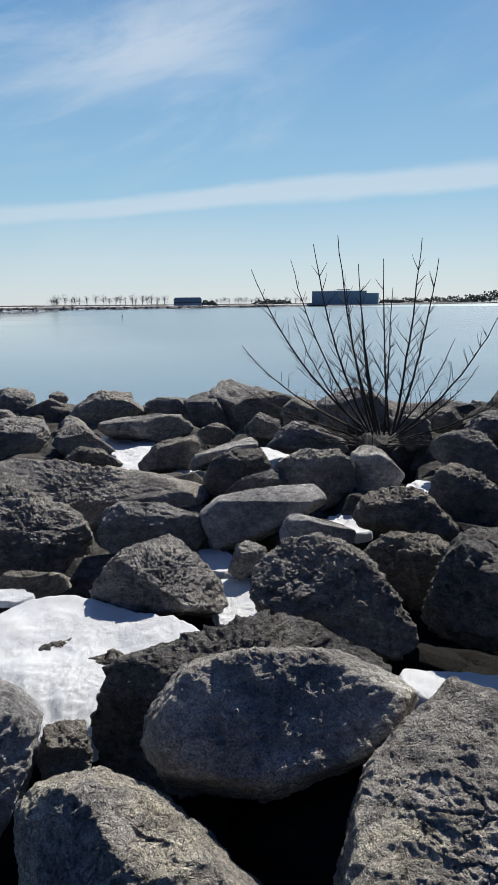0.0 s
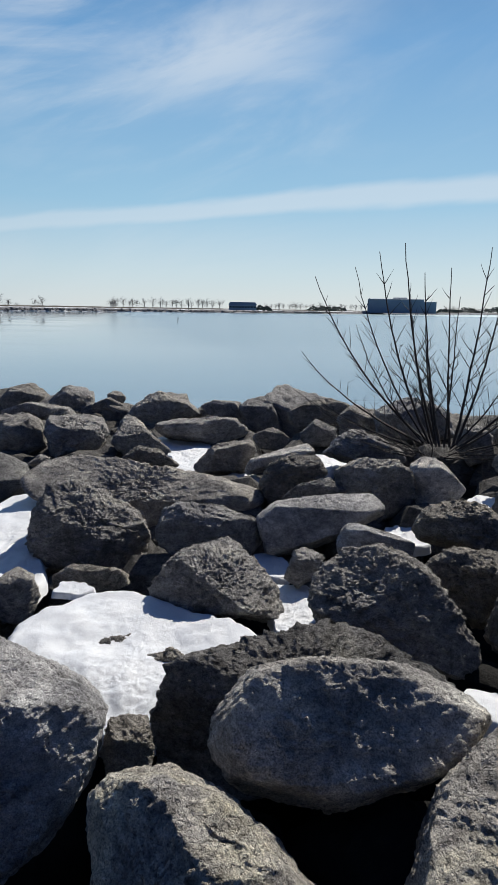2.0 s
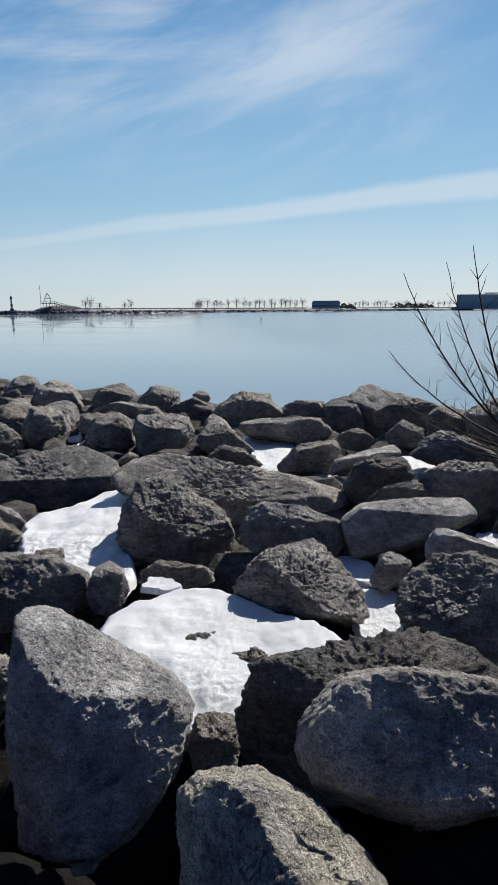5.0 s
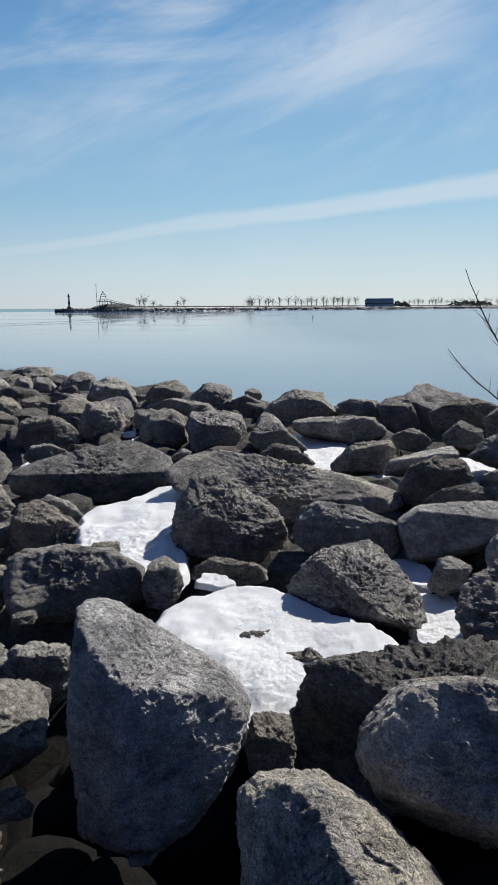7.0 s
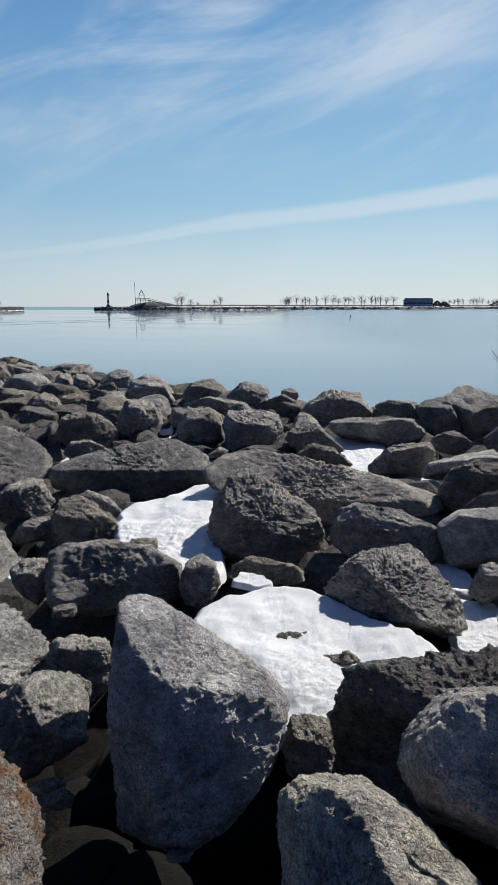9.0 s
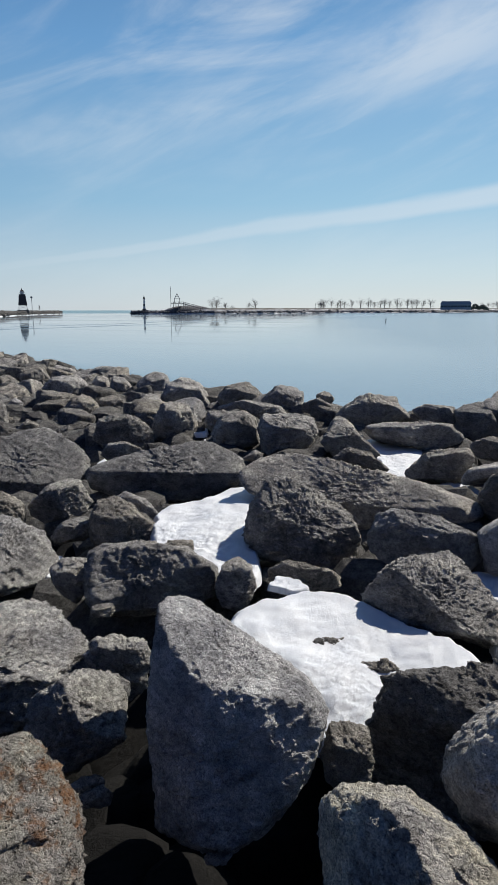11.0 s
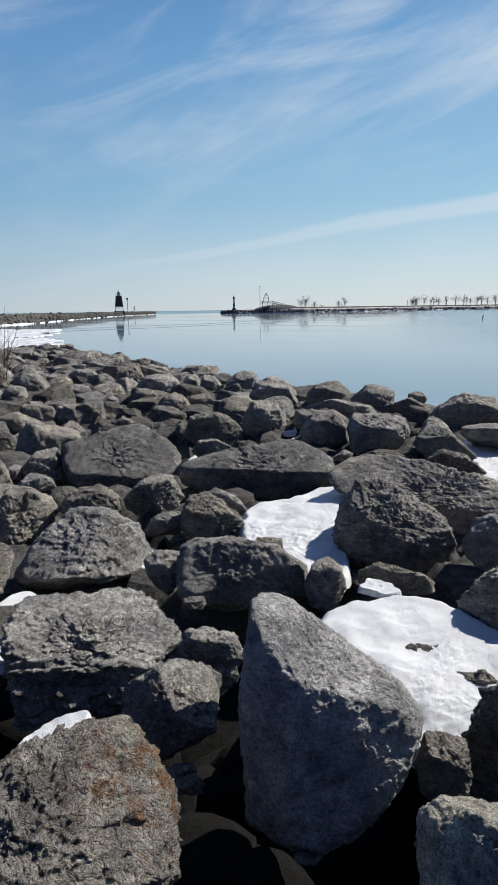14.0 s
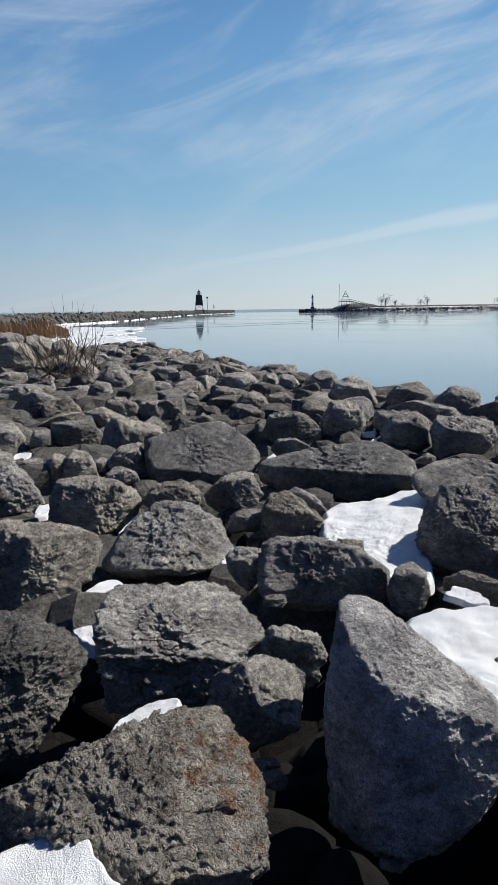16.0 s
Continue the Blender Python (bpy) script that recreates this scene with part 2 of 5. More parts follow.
def water_material():
    m, add = material("still_harbour_water")
    at = add("ShaderNodeTexCoord").outputs["Object"]
    long = add("ShaderNodeMapping", {0: at, "Rotation": (0, 0, radians(28)), "Scale": (0.010, 0.075, 1)}).outputs[0]
    band = add("ShaderNodeTexNoise", {"Vector": long, "Scale": 1.0, "Detail": 4.0, "Distortion": 0.3}).outputs["Fac"]
    ripple = add("ShaderNodeTexNoise", {"Vector": at, "Scale": 1.6, "Detail": 3.0}).outputs["Fac"]
    place = add("ShaderNodeSeparateXYZ", {0: at})
    sway = add("ShaderNodeTexNoise", {"Vector": at, "Scale": 0.012, "Detail": 3.0}).outputs["Fac"]
    aside = math_node(add, "MULTIPLY_ADD", sway, 26.0, place.outputs[0])
    seam = None
    for x0 in (-64.0, -76.0):
        gap = math_node(add, "ABSOLUTE", math_node(add, "SUBTRACT", aside, x0))
        one = add("ShaderNodeMapRange", {0: gap, 1: 0.5, 2: 1.3, 3: 1.0, 4: 0.0}).outputs[0]
        seam = one if seam is None else math_node(add, "MAXIMUM", seam, one)
    far = add("ShaderNodeVectorMath", {0: at}, operation="LENGTH").outputs["Value"]
    lake = add("ShaderNodeMapRange", {0: far, 1: 560.0, 2: 620.0}).outputs[0]
    rough = add("ShaderNodeMapRange", {0: band, 1: 0.45, 2: 0.6, 3: 0.03, 4: 0.10}).outputs[0]
    sheet = math_node(add, "MULTIPLY_ADD", place.outputs[1], 0.30, math_node(add, "MULTIPLY_ADD", sway, 26.0, place.outputs[0]))
    film = add("ShaderNodeMapRange", {0: sheet, 1: -8.0, 2: 22.0, 3: 0.0, 4: 0.20}).outputs[0]
    rough = math_node(add, "MAXIMUM", math_node(add, "MAXIMUM", rough, film), math_node(add, "MULTIPLY", math_node(add, "MAXIMUM", seam, lake), 0.42))
    colour = ramp_node(add, band, (0.40, (0.14, 0.20, 0.25)), (0.62, (0.20, 0.26, 0.31)))
    colour = mix_node(add, seam, colour, (0.05, 0.08, 0.10))
    colour = mix_node(add, lake, colour, (0.17, 0.27, 0.29))
    bump = add("ShaderNodeBump", {"Height": ripple, "Strength": 0.02, "Distance": 0.02}).outputs[0]
    finish(add, colour, rough, bump, **{"IOR": 1.33, "Specular IOR Level": 0.6})
    return m


WATER_MATERIAL = water_material()


def plain(name, colour, rough=0.8, scale=3.0, vary=0.25, metal=0.0):
    m, add = material(name)
    at = add("ShaderNodeTexCoord").outputs["Object"]
    patch = add("ShaderNodeTexNoise", {"Vector": at, "Scale": scale, "Detail": 6.0, "Roughness": 0.65}).outputs["Fac"]
    tone = ramp_node(add, patch, (0.3, tuple(v * (1 - vary) for v in colour)), (0.7, tuple(min(v * (1 + vary), 1) for v in colour)))
    bump = add("ShaderNodeBump", {"Height": patch, "Strength": 0.3, "Distance": 0.02}).outputs[0]
    finish(add, tone, rough, bump, Metallic=metal)
    return m


# gravel coloured almost black, standing in for shade under the boulders
SOIL = plain("gap_shade_gravel", (0.013, 0.012, 0.010), 0.9, 12.0, 0.5)


# ---- shapes ----
def link(name, bm, mat, parent=None, smooth=True):
    mesh = bpy.data.meshes.new(name)
    bm.to_mesh(mesh)
    bm.free()
    for p in mesh.polygons:
        p.use_smooth = smooth
    mesh.materials.append(mat)
    ob = new(name, mesh)
    ob.parent = parent
    return ob


def part(name, bm, mat, parent, label="", smooth=False):
    return tagged(link(name, bm, mat, parent, smooth), label)


def hashed(i, j, k, seed):
    n = (i * 374761393 + j * 668265263 + k * 2147483647 + seed * 974711) & 0xFFFFFFFF
    n = ((n ^ (n >> 13)) * 1274126177) & 0xFFFFFFFF
    return ((n ^ (n >> 16)) & 0xFFFF) / 65535.0


def value_noise(p, seed):
    """Smooth noise from -1 to 1 at an array of places."""
    base = np.floor(p).astype(np.int64)
    f = p - base
    f = f * f * f * (f * (f * 6 - 15) + 10)
    out = np.zeros(len(p))
    for a in (0, 1):
        for b in (0, 1):
            for c in (0, 1):
                w = (f[:, 0] if a else 1 - f[:, 0]) * (f[:, 1] if b else 1 - f[:, 1]) * (f[:, 2] if c else 1 - f[:, 2])
                out += w * hashed(base[:, 0] + a, base[:, 1] + b, base[:, 2] + c, seed)
    return out * 2 - 1


def fractal(p, seed, octaves=4, gain=0.5):
    total, amp = np.zeros(len(p)), 1.0
    for o in range(octaves):
        total += amp * value_noise(p * 2.03 ** o + 7.3 * o, seed + o)
        amp *= gain
    return total


def crag(p, seed, octaves=4, gain=0.55):
    """Sharp ridges between rounded hollows."""
    total, amp = np.zeros(len(p)), 1.0
    for o in range(octaves):
        total += amp * (0.55 - 2.0 * np.abs(value_noise(p * 2.07 ** o + 5.1 * o, seed + o)))
        amp *= gain
    return total


BALLS = {}


def ball(level):
    """Unit directions and faces of a finely split icosahedron."""
    if level not in BALLS:
        bm = bmesh.new()
        bmesh.ops.create_icosphere(bm, subdivisions=level, radius=1.0)
        v = np.array([q.co for q in bm.verts])
        f = [tuple(q.index for q in face.verts) for face in bm.faces]
        bm.free()
        BALLS[level] = v, f
    return BALLS[level]


def cells(p, seed):
    """Distance to the nearest scattered point, the way from that point, and four chances of its own."""
    base = np.floor(p).astype(np.int64)
    best = np.full(len(p), 9.0)
    away = np.zeros((len(p), 3))
    own = np.zeros((len(p), 3), dtype=np.int64)
    for a in (-1, 0, 1):
        for b in (-1, 0, 1):
            for c in (-1, 0, 1):
                i, j, k = base[:, 0] + a, base[:, 1] + b, base[:, 2] + c
                d = p - np.stack((i + hashed(i, j, k, seed), j + hashed(i, j, k, seed + 1), k + hashed(i, j, k, seed + 2)), 1)
                q = (d * d).sum(1)
                near = q < best
                best[near] = q[near]
                away[near] = d[near]
                own[near] = np.stack((i, j, k), 1)[near]
    luck = np.stack([hashed(own[:, 0], own[:, 1], own[:, 2], seed + 5 + m) for m in range(4)], 1)
    return np.sqrt(best), away, luck


def broken(p, cell, slope, drop, seed):
    """Fracture faces: every cell is a small plane of its own lean and height."""
    warped = p / cell + 0.35 * np.stack([value_noise(p / cell * 1.3, seed + 60 + m) for m in range(3)], 1)
    _, away, luck = cells(warped, seed)
    return cell * (slope * ((luck[:, :3] - 0.5) * 2 * away).sum(1) + drop * (luck[:, 3] - 0.5))


def pitted(p, cell, seed):
    """Round hollows of mixed size, 0 to 1 deep."""
    gap, _, luck = cells(p / cell, seed)
    wide = 0.20 + 0.34 * luck[:, 0]
    return np.clip(1 - (gap / wide) ** 2, 0, 1) ** 0.7 * (luck[:, 1] > 0.35)


def smooth_step(x, low, high):
    t = np.clip((x - low) / (high - low), 0, 1)
    return t * t * (3 - 2 * t)


def boulder_mesh(name, facets, seed, level, turn, style="", size=None, chips=5, facing=None, sharp=None):
    """A broken, weathered block: flat facets with chipped edges, then fracture planes, beds, crevices, pits and grit."""
    n, faces = ball(level)
    if facing:
        # finer towards the open side of the block
        n = n + np.array([0.0, -0.5, 0.0])
        n = n / np.linalg.norm(n, axis=1)[:, None]
    chance = random.Random(seed * 3 + 1)
    normal = [tuple(q[:3]) for q in facets]
    reach = [max(q[3], 0.01) for q in facets]
    sharp = sharp or {"smooth": 60.0}.get(style, 80.0)

    def outline(n):
        push = np.maximum(n @ np.array(normal).T, 1e-4) / np.array(reach)
        most = push.max(1)
        return n / (most * ((push / most[:, None]) ** sharp).sum(1) ** (1.0 / sharp))[:, None]

    coarse = ball(4)[0]
    for k in range(chips + (22 if level >= 5 else 8)):
        v = Vector((chance.gauss(0, 1), chance.gauss(0, 1), chance.gauss(0, 1))).normalized()
        if facing and k < chips:
            v = Vector((chance.gauss(0, 0.75), -1.0, chance.gauss(-0.05, 0.55))).normalized()
        far = float((outline(coarse) @ np.array(v)).max())
        normal.append(tuple(v))
        reach.append(far * (chance.uniform(0.89, 0.97) if k < chips else chance.uniform(0.975, 1.0) if chips == 0 else chance.uniform(0.945, 0.995)))
    p = outline(n) * 1.02
    size = size or float(np.median(np.linalg.norm(p, axis=1))) * 2
    lump, crack, split, ledge, hole, grit = {"smooth": (0.014, 0.016, 0.17, 0.005, 0.004, 0.0026), "pit": (0.032, 0.045, 0.46, 0.012, 0.020, 0.0048),
                                             "bed": (0.022, 0.035, 0.42, 0.040, 0.014, 0.0042), "": (0.024, 0.036, 0.42, 0.010, 0.012, 0.0036)}[style]
    q = p / size
    lie = np.array(Euler((chance.uniform(-0.5, 0.5), chance.uniform(-0.5, 0.5), 0)).to_matrix())
    if style == "bed":
        lie = np.array(Euler((0.35, 0.05, 0)).to_matrix())
    bed = q @ lie
    shift = np.array([seed * 1.37 % 9, seed * 2.11 % 9, seed * 0.73 % 9])
    move = size * lump * fractal(q * 2.4 + shift, seed, 3)
    move += broken(p + shift, 0.26 * size, split * 0.30, 0.09 * split, seed + 3)
    move += broken(p @ lie + shift, 0.095 * size, split * 0.42, 0.16 * split, seed + 7)
    course = bed[:, 2] * (13.0 if style == "bed" else 9.0) + 0.9 * fractal(q * 2.5 + shift, seed + 13, 3)
    saw = course - np.floor(course)
    move += size * ledge * (smooth_step(saw, 0.0, 0.75) - smooth_step(saw, 0.88, 1.0)) * (0.4 + 0.6 * hashed(np.floor(course).astype(np.int64), 3, 5, seed))
    gap = np.abs(fractal(bed * np.array([2.6, 2.6, 4.6]) + shift, seed + 23, 4, 0.55))
    move -= size * crack * np.maximum(1 - gap / 0.05, 0) * smooth_step(fractal(q * 2.0 - shift, seed + 27, 2), -0.1, 0.4)
    if level >= 5:
        where = smooth_step(fractal(q * 3.1 + 2.0, seed + 29, 3), -0.45 if style == "pit" else -0.1, 0.45)
        move += grit * 1.6 * crag((p @ lie + shift) * np.array([13.0, 13.0, 19.0]), seed + 31, 3, 0.6)
        move -= hole * (0.25 + 0.75 * where) * pitted(p @ lie + shift, 0.075, seed + 37)
    if level >= 6:
        move += broken(p + shift, 0.045, split * 0.55, 0.20 * split, seed + 43)
    if level >= 7:
        move -= 0.5 * hole * where * pitted(p + shift, 0.034, seed + 47)
        move += grit * crag((p @ lie + shift) * np.array([44.0, 44.0, 58.0]), seed + 53, 2, 0.65)
    p = p + n * move[:, None]
    p = p @ np.array(turn.to_3x3()).T
    mesh = bpy.data.meshes.new(name)
    mesh.from_pydata(p.tolist(), [], faces)
    mesh.polygons.foreach_set("use_smooth", [True] * len(faces))
    return mesh


LABELS = {"": "weathered grey limestone boulder in the shore rip-rap",
          "pit": "deeply pitted brownish grey limestone boulder in the rip-rap",
          "bed": "coarsely layered light grey limestone block in the rip-rap",
          "smooth": "smooth blue-grey limestone block in the shore rip-rap"}


def boulder(x, y, z, heading, fall, sides, seed, level, brow=None, style="", rust=False, sharp=None, chips=5, tan=False, planes=()):
    """sides: the block's side facets, as degrees round the axis that points away and down along heading and fall, and metres from the middle;
    brow: the edge between its flat top and its front, likewise; planes: instead, its open faces, each turned so many degrees
    aside and up from the open side, through a place (aside, outwards, up)."""
    chance = random.Random(seed * 7 + 3)
    span = [s for _, s in sides]
    thick = 0.5 * (sum(span) / len(span)) * 2
    facets = []
    slope = radians(fall)
    angle = radians(brow[0]) if brow else radians(90 + chance.uniform(-22, 22))
    top = max(s * max(math.cos(radians(a) - angle), 0) for a, s in sides)
    away = brow[1] if brow else top * chance.uniform(0.15, 0.68)
    drop = max(top - away, 0.02)
    # the top lies near level, the front stands near upright
    tilt = min(max(slope + radians(chance.uniform(4, 16)), radians(20)), radians(62))
    front = -max(min(drop / math.tan(tilt), thick * 1.5), thick * 0.45)
    if not planes:
        facets.append((math.cos(angle) * math.cos(tilt), -math.sin(tilt), math.sin(angle) * math.cos(tilt), top * math.cos(tilt)))
    for a, s in sides:
        a = radians(a)
        for sign in (-1, 1):
            t = radians(chance.uniform(8, 30) if sign > 0 else chance.uniform(4, 16))
            facets.append((math.cos(a) * math.cos(t), sign * math.sin(t), math.sin(a) * math.cos(t), s * math.cos(t)))
    rim = []
    for k in range(48):
        a = 2 * math.pi * k / 48
        r = min(s / math.cos(radians(b) - a) for b, s in sides if math.cos(radians(b) - a) > 0.05)
        rim.append(Vector((math.cos(a) * r, 0, math.sin(a) * r)))
    for aside, lift, (px, py, pz) in planes:
        n = (math.sin(radians(aside)) * math.cos(radians(lift)), -math.cos(radians(aside)) * math.cos(radians(lift)), math.sin(radians(lift)))
        facets.append((*n, n[0] * px - n[1] * py + n[2] * pz))
    for k in range(0 if planes else 3):
        t = slope * 0.72 + radians(chance.uniform(-5, 8))
        n = Vector(((-0.34, 0.06, 0.38)[k] + chance.uniform(-0.1, 0.1), -math.cos(t), -math.sin(t))).normalized()
        edge = Vector((math.cos(angle) * away, front, math.sin(angle) * away))
        facets.append((*n, max(n.dot(edge), 0.4 * thick, 0.92 * max(n.dot(v) for v in rim))))
    facets.append((chance.uniform(-0.2, 0.2), 0.95, chance.uniform(-0.2, 0.1), thick * (1.7 if level >= 7 else 1.2)))
    turn = pose(0, 0, 0, -fall, 0, 0)
    turn = pose(0, 0, 0, 0, 0, heading) @ turn
    mesh = boulder_mesh("boulder", facets, seed, level, turn, style, chips=chips, facing=True, sharp=sharp)
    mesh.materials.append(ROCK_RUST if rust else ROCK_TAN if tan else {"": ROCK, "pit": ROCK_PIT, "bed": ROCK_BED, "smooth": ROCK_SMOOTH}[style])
    ob = new("boulder", mesh)
    ob.location = (x, y, z)
    label = "pitted limestone boulder with a rust-brown stain on its side" if rust else "tan-grey weathered limestone boulder with a flat sunlit face" if tan else LABELS[style]
    return tagged(ob, label, "boulder", "shore rip-rap boulders")


def grade(x, y):
    """Height of the bank's rock tops."""
    return max(1.02 + 0.085 * x, 0.1) + 0.22 * max(0.0, 1 - max(y - 1.5, 0) / 2.5)


# ---- large structure ----
bm = bmesh.new()
bmesh.ops.create_circle(bm, cap_ends=True, segments=96, radius=4200)
water = link("water", bm, WATER_MATERIAL, smooth=False)
water.location = (0, 0, WATER)
tagged(water, "calm pale blue harbour water with thin ice", "water", kind="structure")


def shore_edge(x):
    """Where the bank meets the water: y for a given x."""
    return 13.3 - 0.5 * min(x, 0) + 0.25 * max(x, 0)


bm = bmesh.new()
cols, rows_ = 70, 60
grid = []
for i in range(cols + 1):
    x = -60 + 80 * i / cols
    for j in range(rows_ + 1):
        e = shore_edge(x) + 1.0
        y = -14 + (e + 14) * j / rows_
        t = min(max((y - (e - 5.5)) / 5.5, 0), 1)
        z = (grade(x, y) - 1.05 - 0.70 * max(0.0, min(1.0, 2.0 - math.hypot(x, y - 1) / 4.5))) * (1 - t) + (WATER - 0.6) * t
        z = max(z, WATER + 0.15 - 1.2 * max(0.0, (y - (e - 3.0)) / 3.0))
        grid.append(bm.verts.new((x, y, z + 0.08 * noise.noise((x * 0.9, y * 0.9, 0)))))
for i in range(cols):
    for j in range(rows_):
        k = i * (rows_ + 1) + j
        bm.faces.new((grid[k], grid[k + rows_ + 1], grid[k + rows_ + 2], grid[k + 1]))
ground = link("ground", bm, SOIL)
tagged(ground, "gravel bank under the rip-rap boulders, coloured near black for shade", "ground", kind="structure")

# ---- boulders ----
boulder(0.07, 1.72, 1.27, -2.2, 37.7, ((171, 0.397), (149, 0.352), (104, 0.234), (91, 0.222), (67, 0.295), (41, 0.397), (-32, 0.361), (-62, 0.23), (-71, 0.209), (-95, 0.222), (-143, 0.39)), 1, 7, style="smooth", chips=0, planes=((2, 5, (0, 0.25, 0)), (8, 50, (0, 0.25, 0.195)), (24, 26, (0.34, 0.25, 0.13)), (-50, 0, (-0.33, 0.24, 0)), (-5, -46, (0, 0.25, -0.17))))
boulder(-0.03, 2.50, 0.76, 0.6, 36.4, ((174, 0.702), (145, 0.642), (100, 0.435), (94, 0.41), (110, 0.385), (66, 0.458), (58, 0.484), (55, 0.514), (-48, 0.643), (-82, 0.317), (-103, 0.444), (-164, 0.712)), 2, 7, style="pit")
boulder(-0.32, 1.28, 1.14, 14.0, 47.8, ((143, 0.356), (90, 0.266), (65, 0.216), (57, 0.203), (44, 0.196), (40, 0.207), (-12, 0.371), (-102, 0.164), (-168, 0.261), (-175, 0.275)), 3, 7, style="smooth", tan=True, chips=0, planes=((25, 30, (-0.15, 0.25, 0.26)), (-38, -4, (-0.15, 0.25, 0.26)), (5, 62, (-0.1, 0.2, 0.335)), (10, -20, (0, 0.3, -0.1))))
boulder(0.58, 1.30, 1.20, -23.9, 44.6, ((174, 0.322), (146, 0.313), (89, 0.409), (78, 0.405), (7, 0.317), (-67, 0.241), (-177, 0.353)), 4, 7, style="smooth", tan=True, chips=0, planes=((-20, 34, (-0.12, 0.25, 0.1)), (22, 20, (-0.08, 0.25, 0.1)), (0, 64, (-0.05, 0.12, 0.5))))
boulder(-1.21, 1.91, 0.96, 27.9, 37.5, ((146, 0.5), (95, 0.558), (78, 0.499), (49, 0.385), (42, 0.364), (53, 0.344), (16, 0.426), (-16, 0.396), (-37, 0.377), (-48, 0.378), (-59, 0.39), (-97, 0.43), (-125, 0.431), (-174, 0.301), (175, 0.32)), 5, 7, style="smooth", chips=0, planes=((2, -10, (-0.05, 0.3, 0.13)), (14, 39, (-0.05, 0.3, 0.13)), (-45, -6, (-0.10, 0.3, 0.13)), (18, -17, (0.18, 0.3, 0)), (30, -36, (0.3, 0.25, -0.3)), (-20, -35, (-0.1, 0.27, -0.5))))
boulder(-1.70, 0.89, 1.02, 54.7, 43.6, ((106, 0.234), (104, 0.23), (84, 0.3), (33, 0.442), (14, 0.448), (-7, 0.445), (-29, 0.451), (-89, 0.247), (-105, 0.202), (-124, 0.293), (116, 0.307)), 6, 7, style="pit", rust=True, chips=0, planes=((12, 24, (0, 0.28, 0.02)), (62, 2, (0.4, 0.15, 0)), (-30, -22, (-0.15, 0.3, 0)), (0, 58, (0.15, 0.15, 0.36))))
boulder(-2.60, 0.98, 1.10, 64.9, 31.2, ((73, 0.262), (50, 0.276), (-37, 0.305), (-38, 0.303), (-103, 0.303), (-134, 0.243), (164, 0.303), (88, 0.267)), 7, 7)
boulder(-4.69, 2.32, 0.55, 61.2, 22.5, ((161, 0.483), (91, 0.416), (77, 0.391), (64, 0.413), (-25, 0.522), (-44, 0.456), (-45, 0.456), (-121, 0.389), (-104, 0.415), (-173, 0.457)), 8, 6)
boulder(-2.71, 2.09, 0.74, 47.6, 30.2, ((167, 0.448), (92, 0.403), (85, 0.399), (53, 0.461), (14, 0.469), (27, 0.444), (-46, 0.488), (-63, 0.428), (-86, 0.387), (-98, 0.397), (-170, 0.448)), 9, 7, style="bed", chips=0, planes=((5, 48, (0, 0.3, -0.08)), (-8, -8, (0, 0.3, -0.08)), (40, 10, (0.4, 0.2, 0))))
boulder(-1.90, 1.82, 0.83, 39.6, 35.9, ((162, 0.202), (116, 0.187), (72, 0.21), (24, 0.237), (-14, 0.212), (-70, 0.176), (-107, 0.215), (-173, 0.225)), 10, 6, chips=0, planes=((30, 30, (-0.02, 0.15, 0.08)), (-35, 5, (-0.02, 0.15, 0.08)), (0, -20, (0, 0.17, -0.1))))
boulder(-2.03, 2.35, 0.77, 35.0, 31.8, ((107, 0.172), (78, 0.135), (35, 0.154), (-12, 0.157), (-58, 0.178), (-135, 0.131), (-163, 0.144)), 11, 6)
boulder(-2.66, 3.57, 0.61, 32.6, 24.8, ((166, 0.496), (115, 0.384), (87, 0.267), (78, 0.255), (56, 0.332), (12, 0.519), (-70, 0.335), (-87, 0.252), (-124, 0.39), (-171, 0.483)), 12, 6, chips=0, planes=((-5, 20, (0, 0.3, 0)), (10, -25, (0, 0.3, -0.05)), (0, 60, (0, 0.2, 0.22))))
boulder(-4.33, 3.56, 0.47, 47.7, 21.6, ((149, 0.452), (128, 0.369), (96, 0.392), (70, 0.395), (50, 0.438), (16, 0.542), (-33, 0.548), (-85, 0.32), (-94, 0.326), (-123, 0.502)), 13, 6, chips=0, planes=((-15, 35, (0, 0.3, 0.1)), (35, 5, (0.1, 0.3, 0.1))))
boulder(-3.73, 4.69, 0.48, 35.4, 20.0, ((153, 0.341), (90, 0.311), (55, 0.226), (40, 0.254), (-7, 0.385), (-76, 0.298), (-99, 0.253), (-148, 0.315), (-174, 0.316)), 14, 6)
boulder(-3.84, 5.16, 0.47, 33.8, 18.8, ((117, 0.276), (64, 0.15), (42, 0.143), (-3, 0.212), (-103, 0.194), (-148, 0.14)), 15, 5)
boulder(-5.65, 4.84, 0.32, 47.2, 17.6, ((138, 0.283), (100, 0.208), (57, 0.241), (3, 0.336), (-79, 0.215), (-120, 0.237)), 16, 6)
boulder(-6.36, 4.12, 0.26, 55.2, 17.8, ((141, 0.512), (100, 0.393), (80, 0.353), (58, 0.412), (17, 0.568), (-32, 0.535), (-72, 0.434), (-96, 0.379), (-113, 0.402), (-176, 0.504)), 17, 6)
boulder(-5.18, 5.46, 0.36, 41.2, 17.0, ((130, 0.232), (129, 0.234), (34, 0.306), (28, 0.31), (-59, 0.295), (-87, 0.249), (-136, 0.385)), 18, 6)
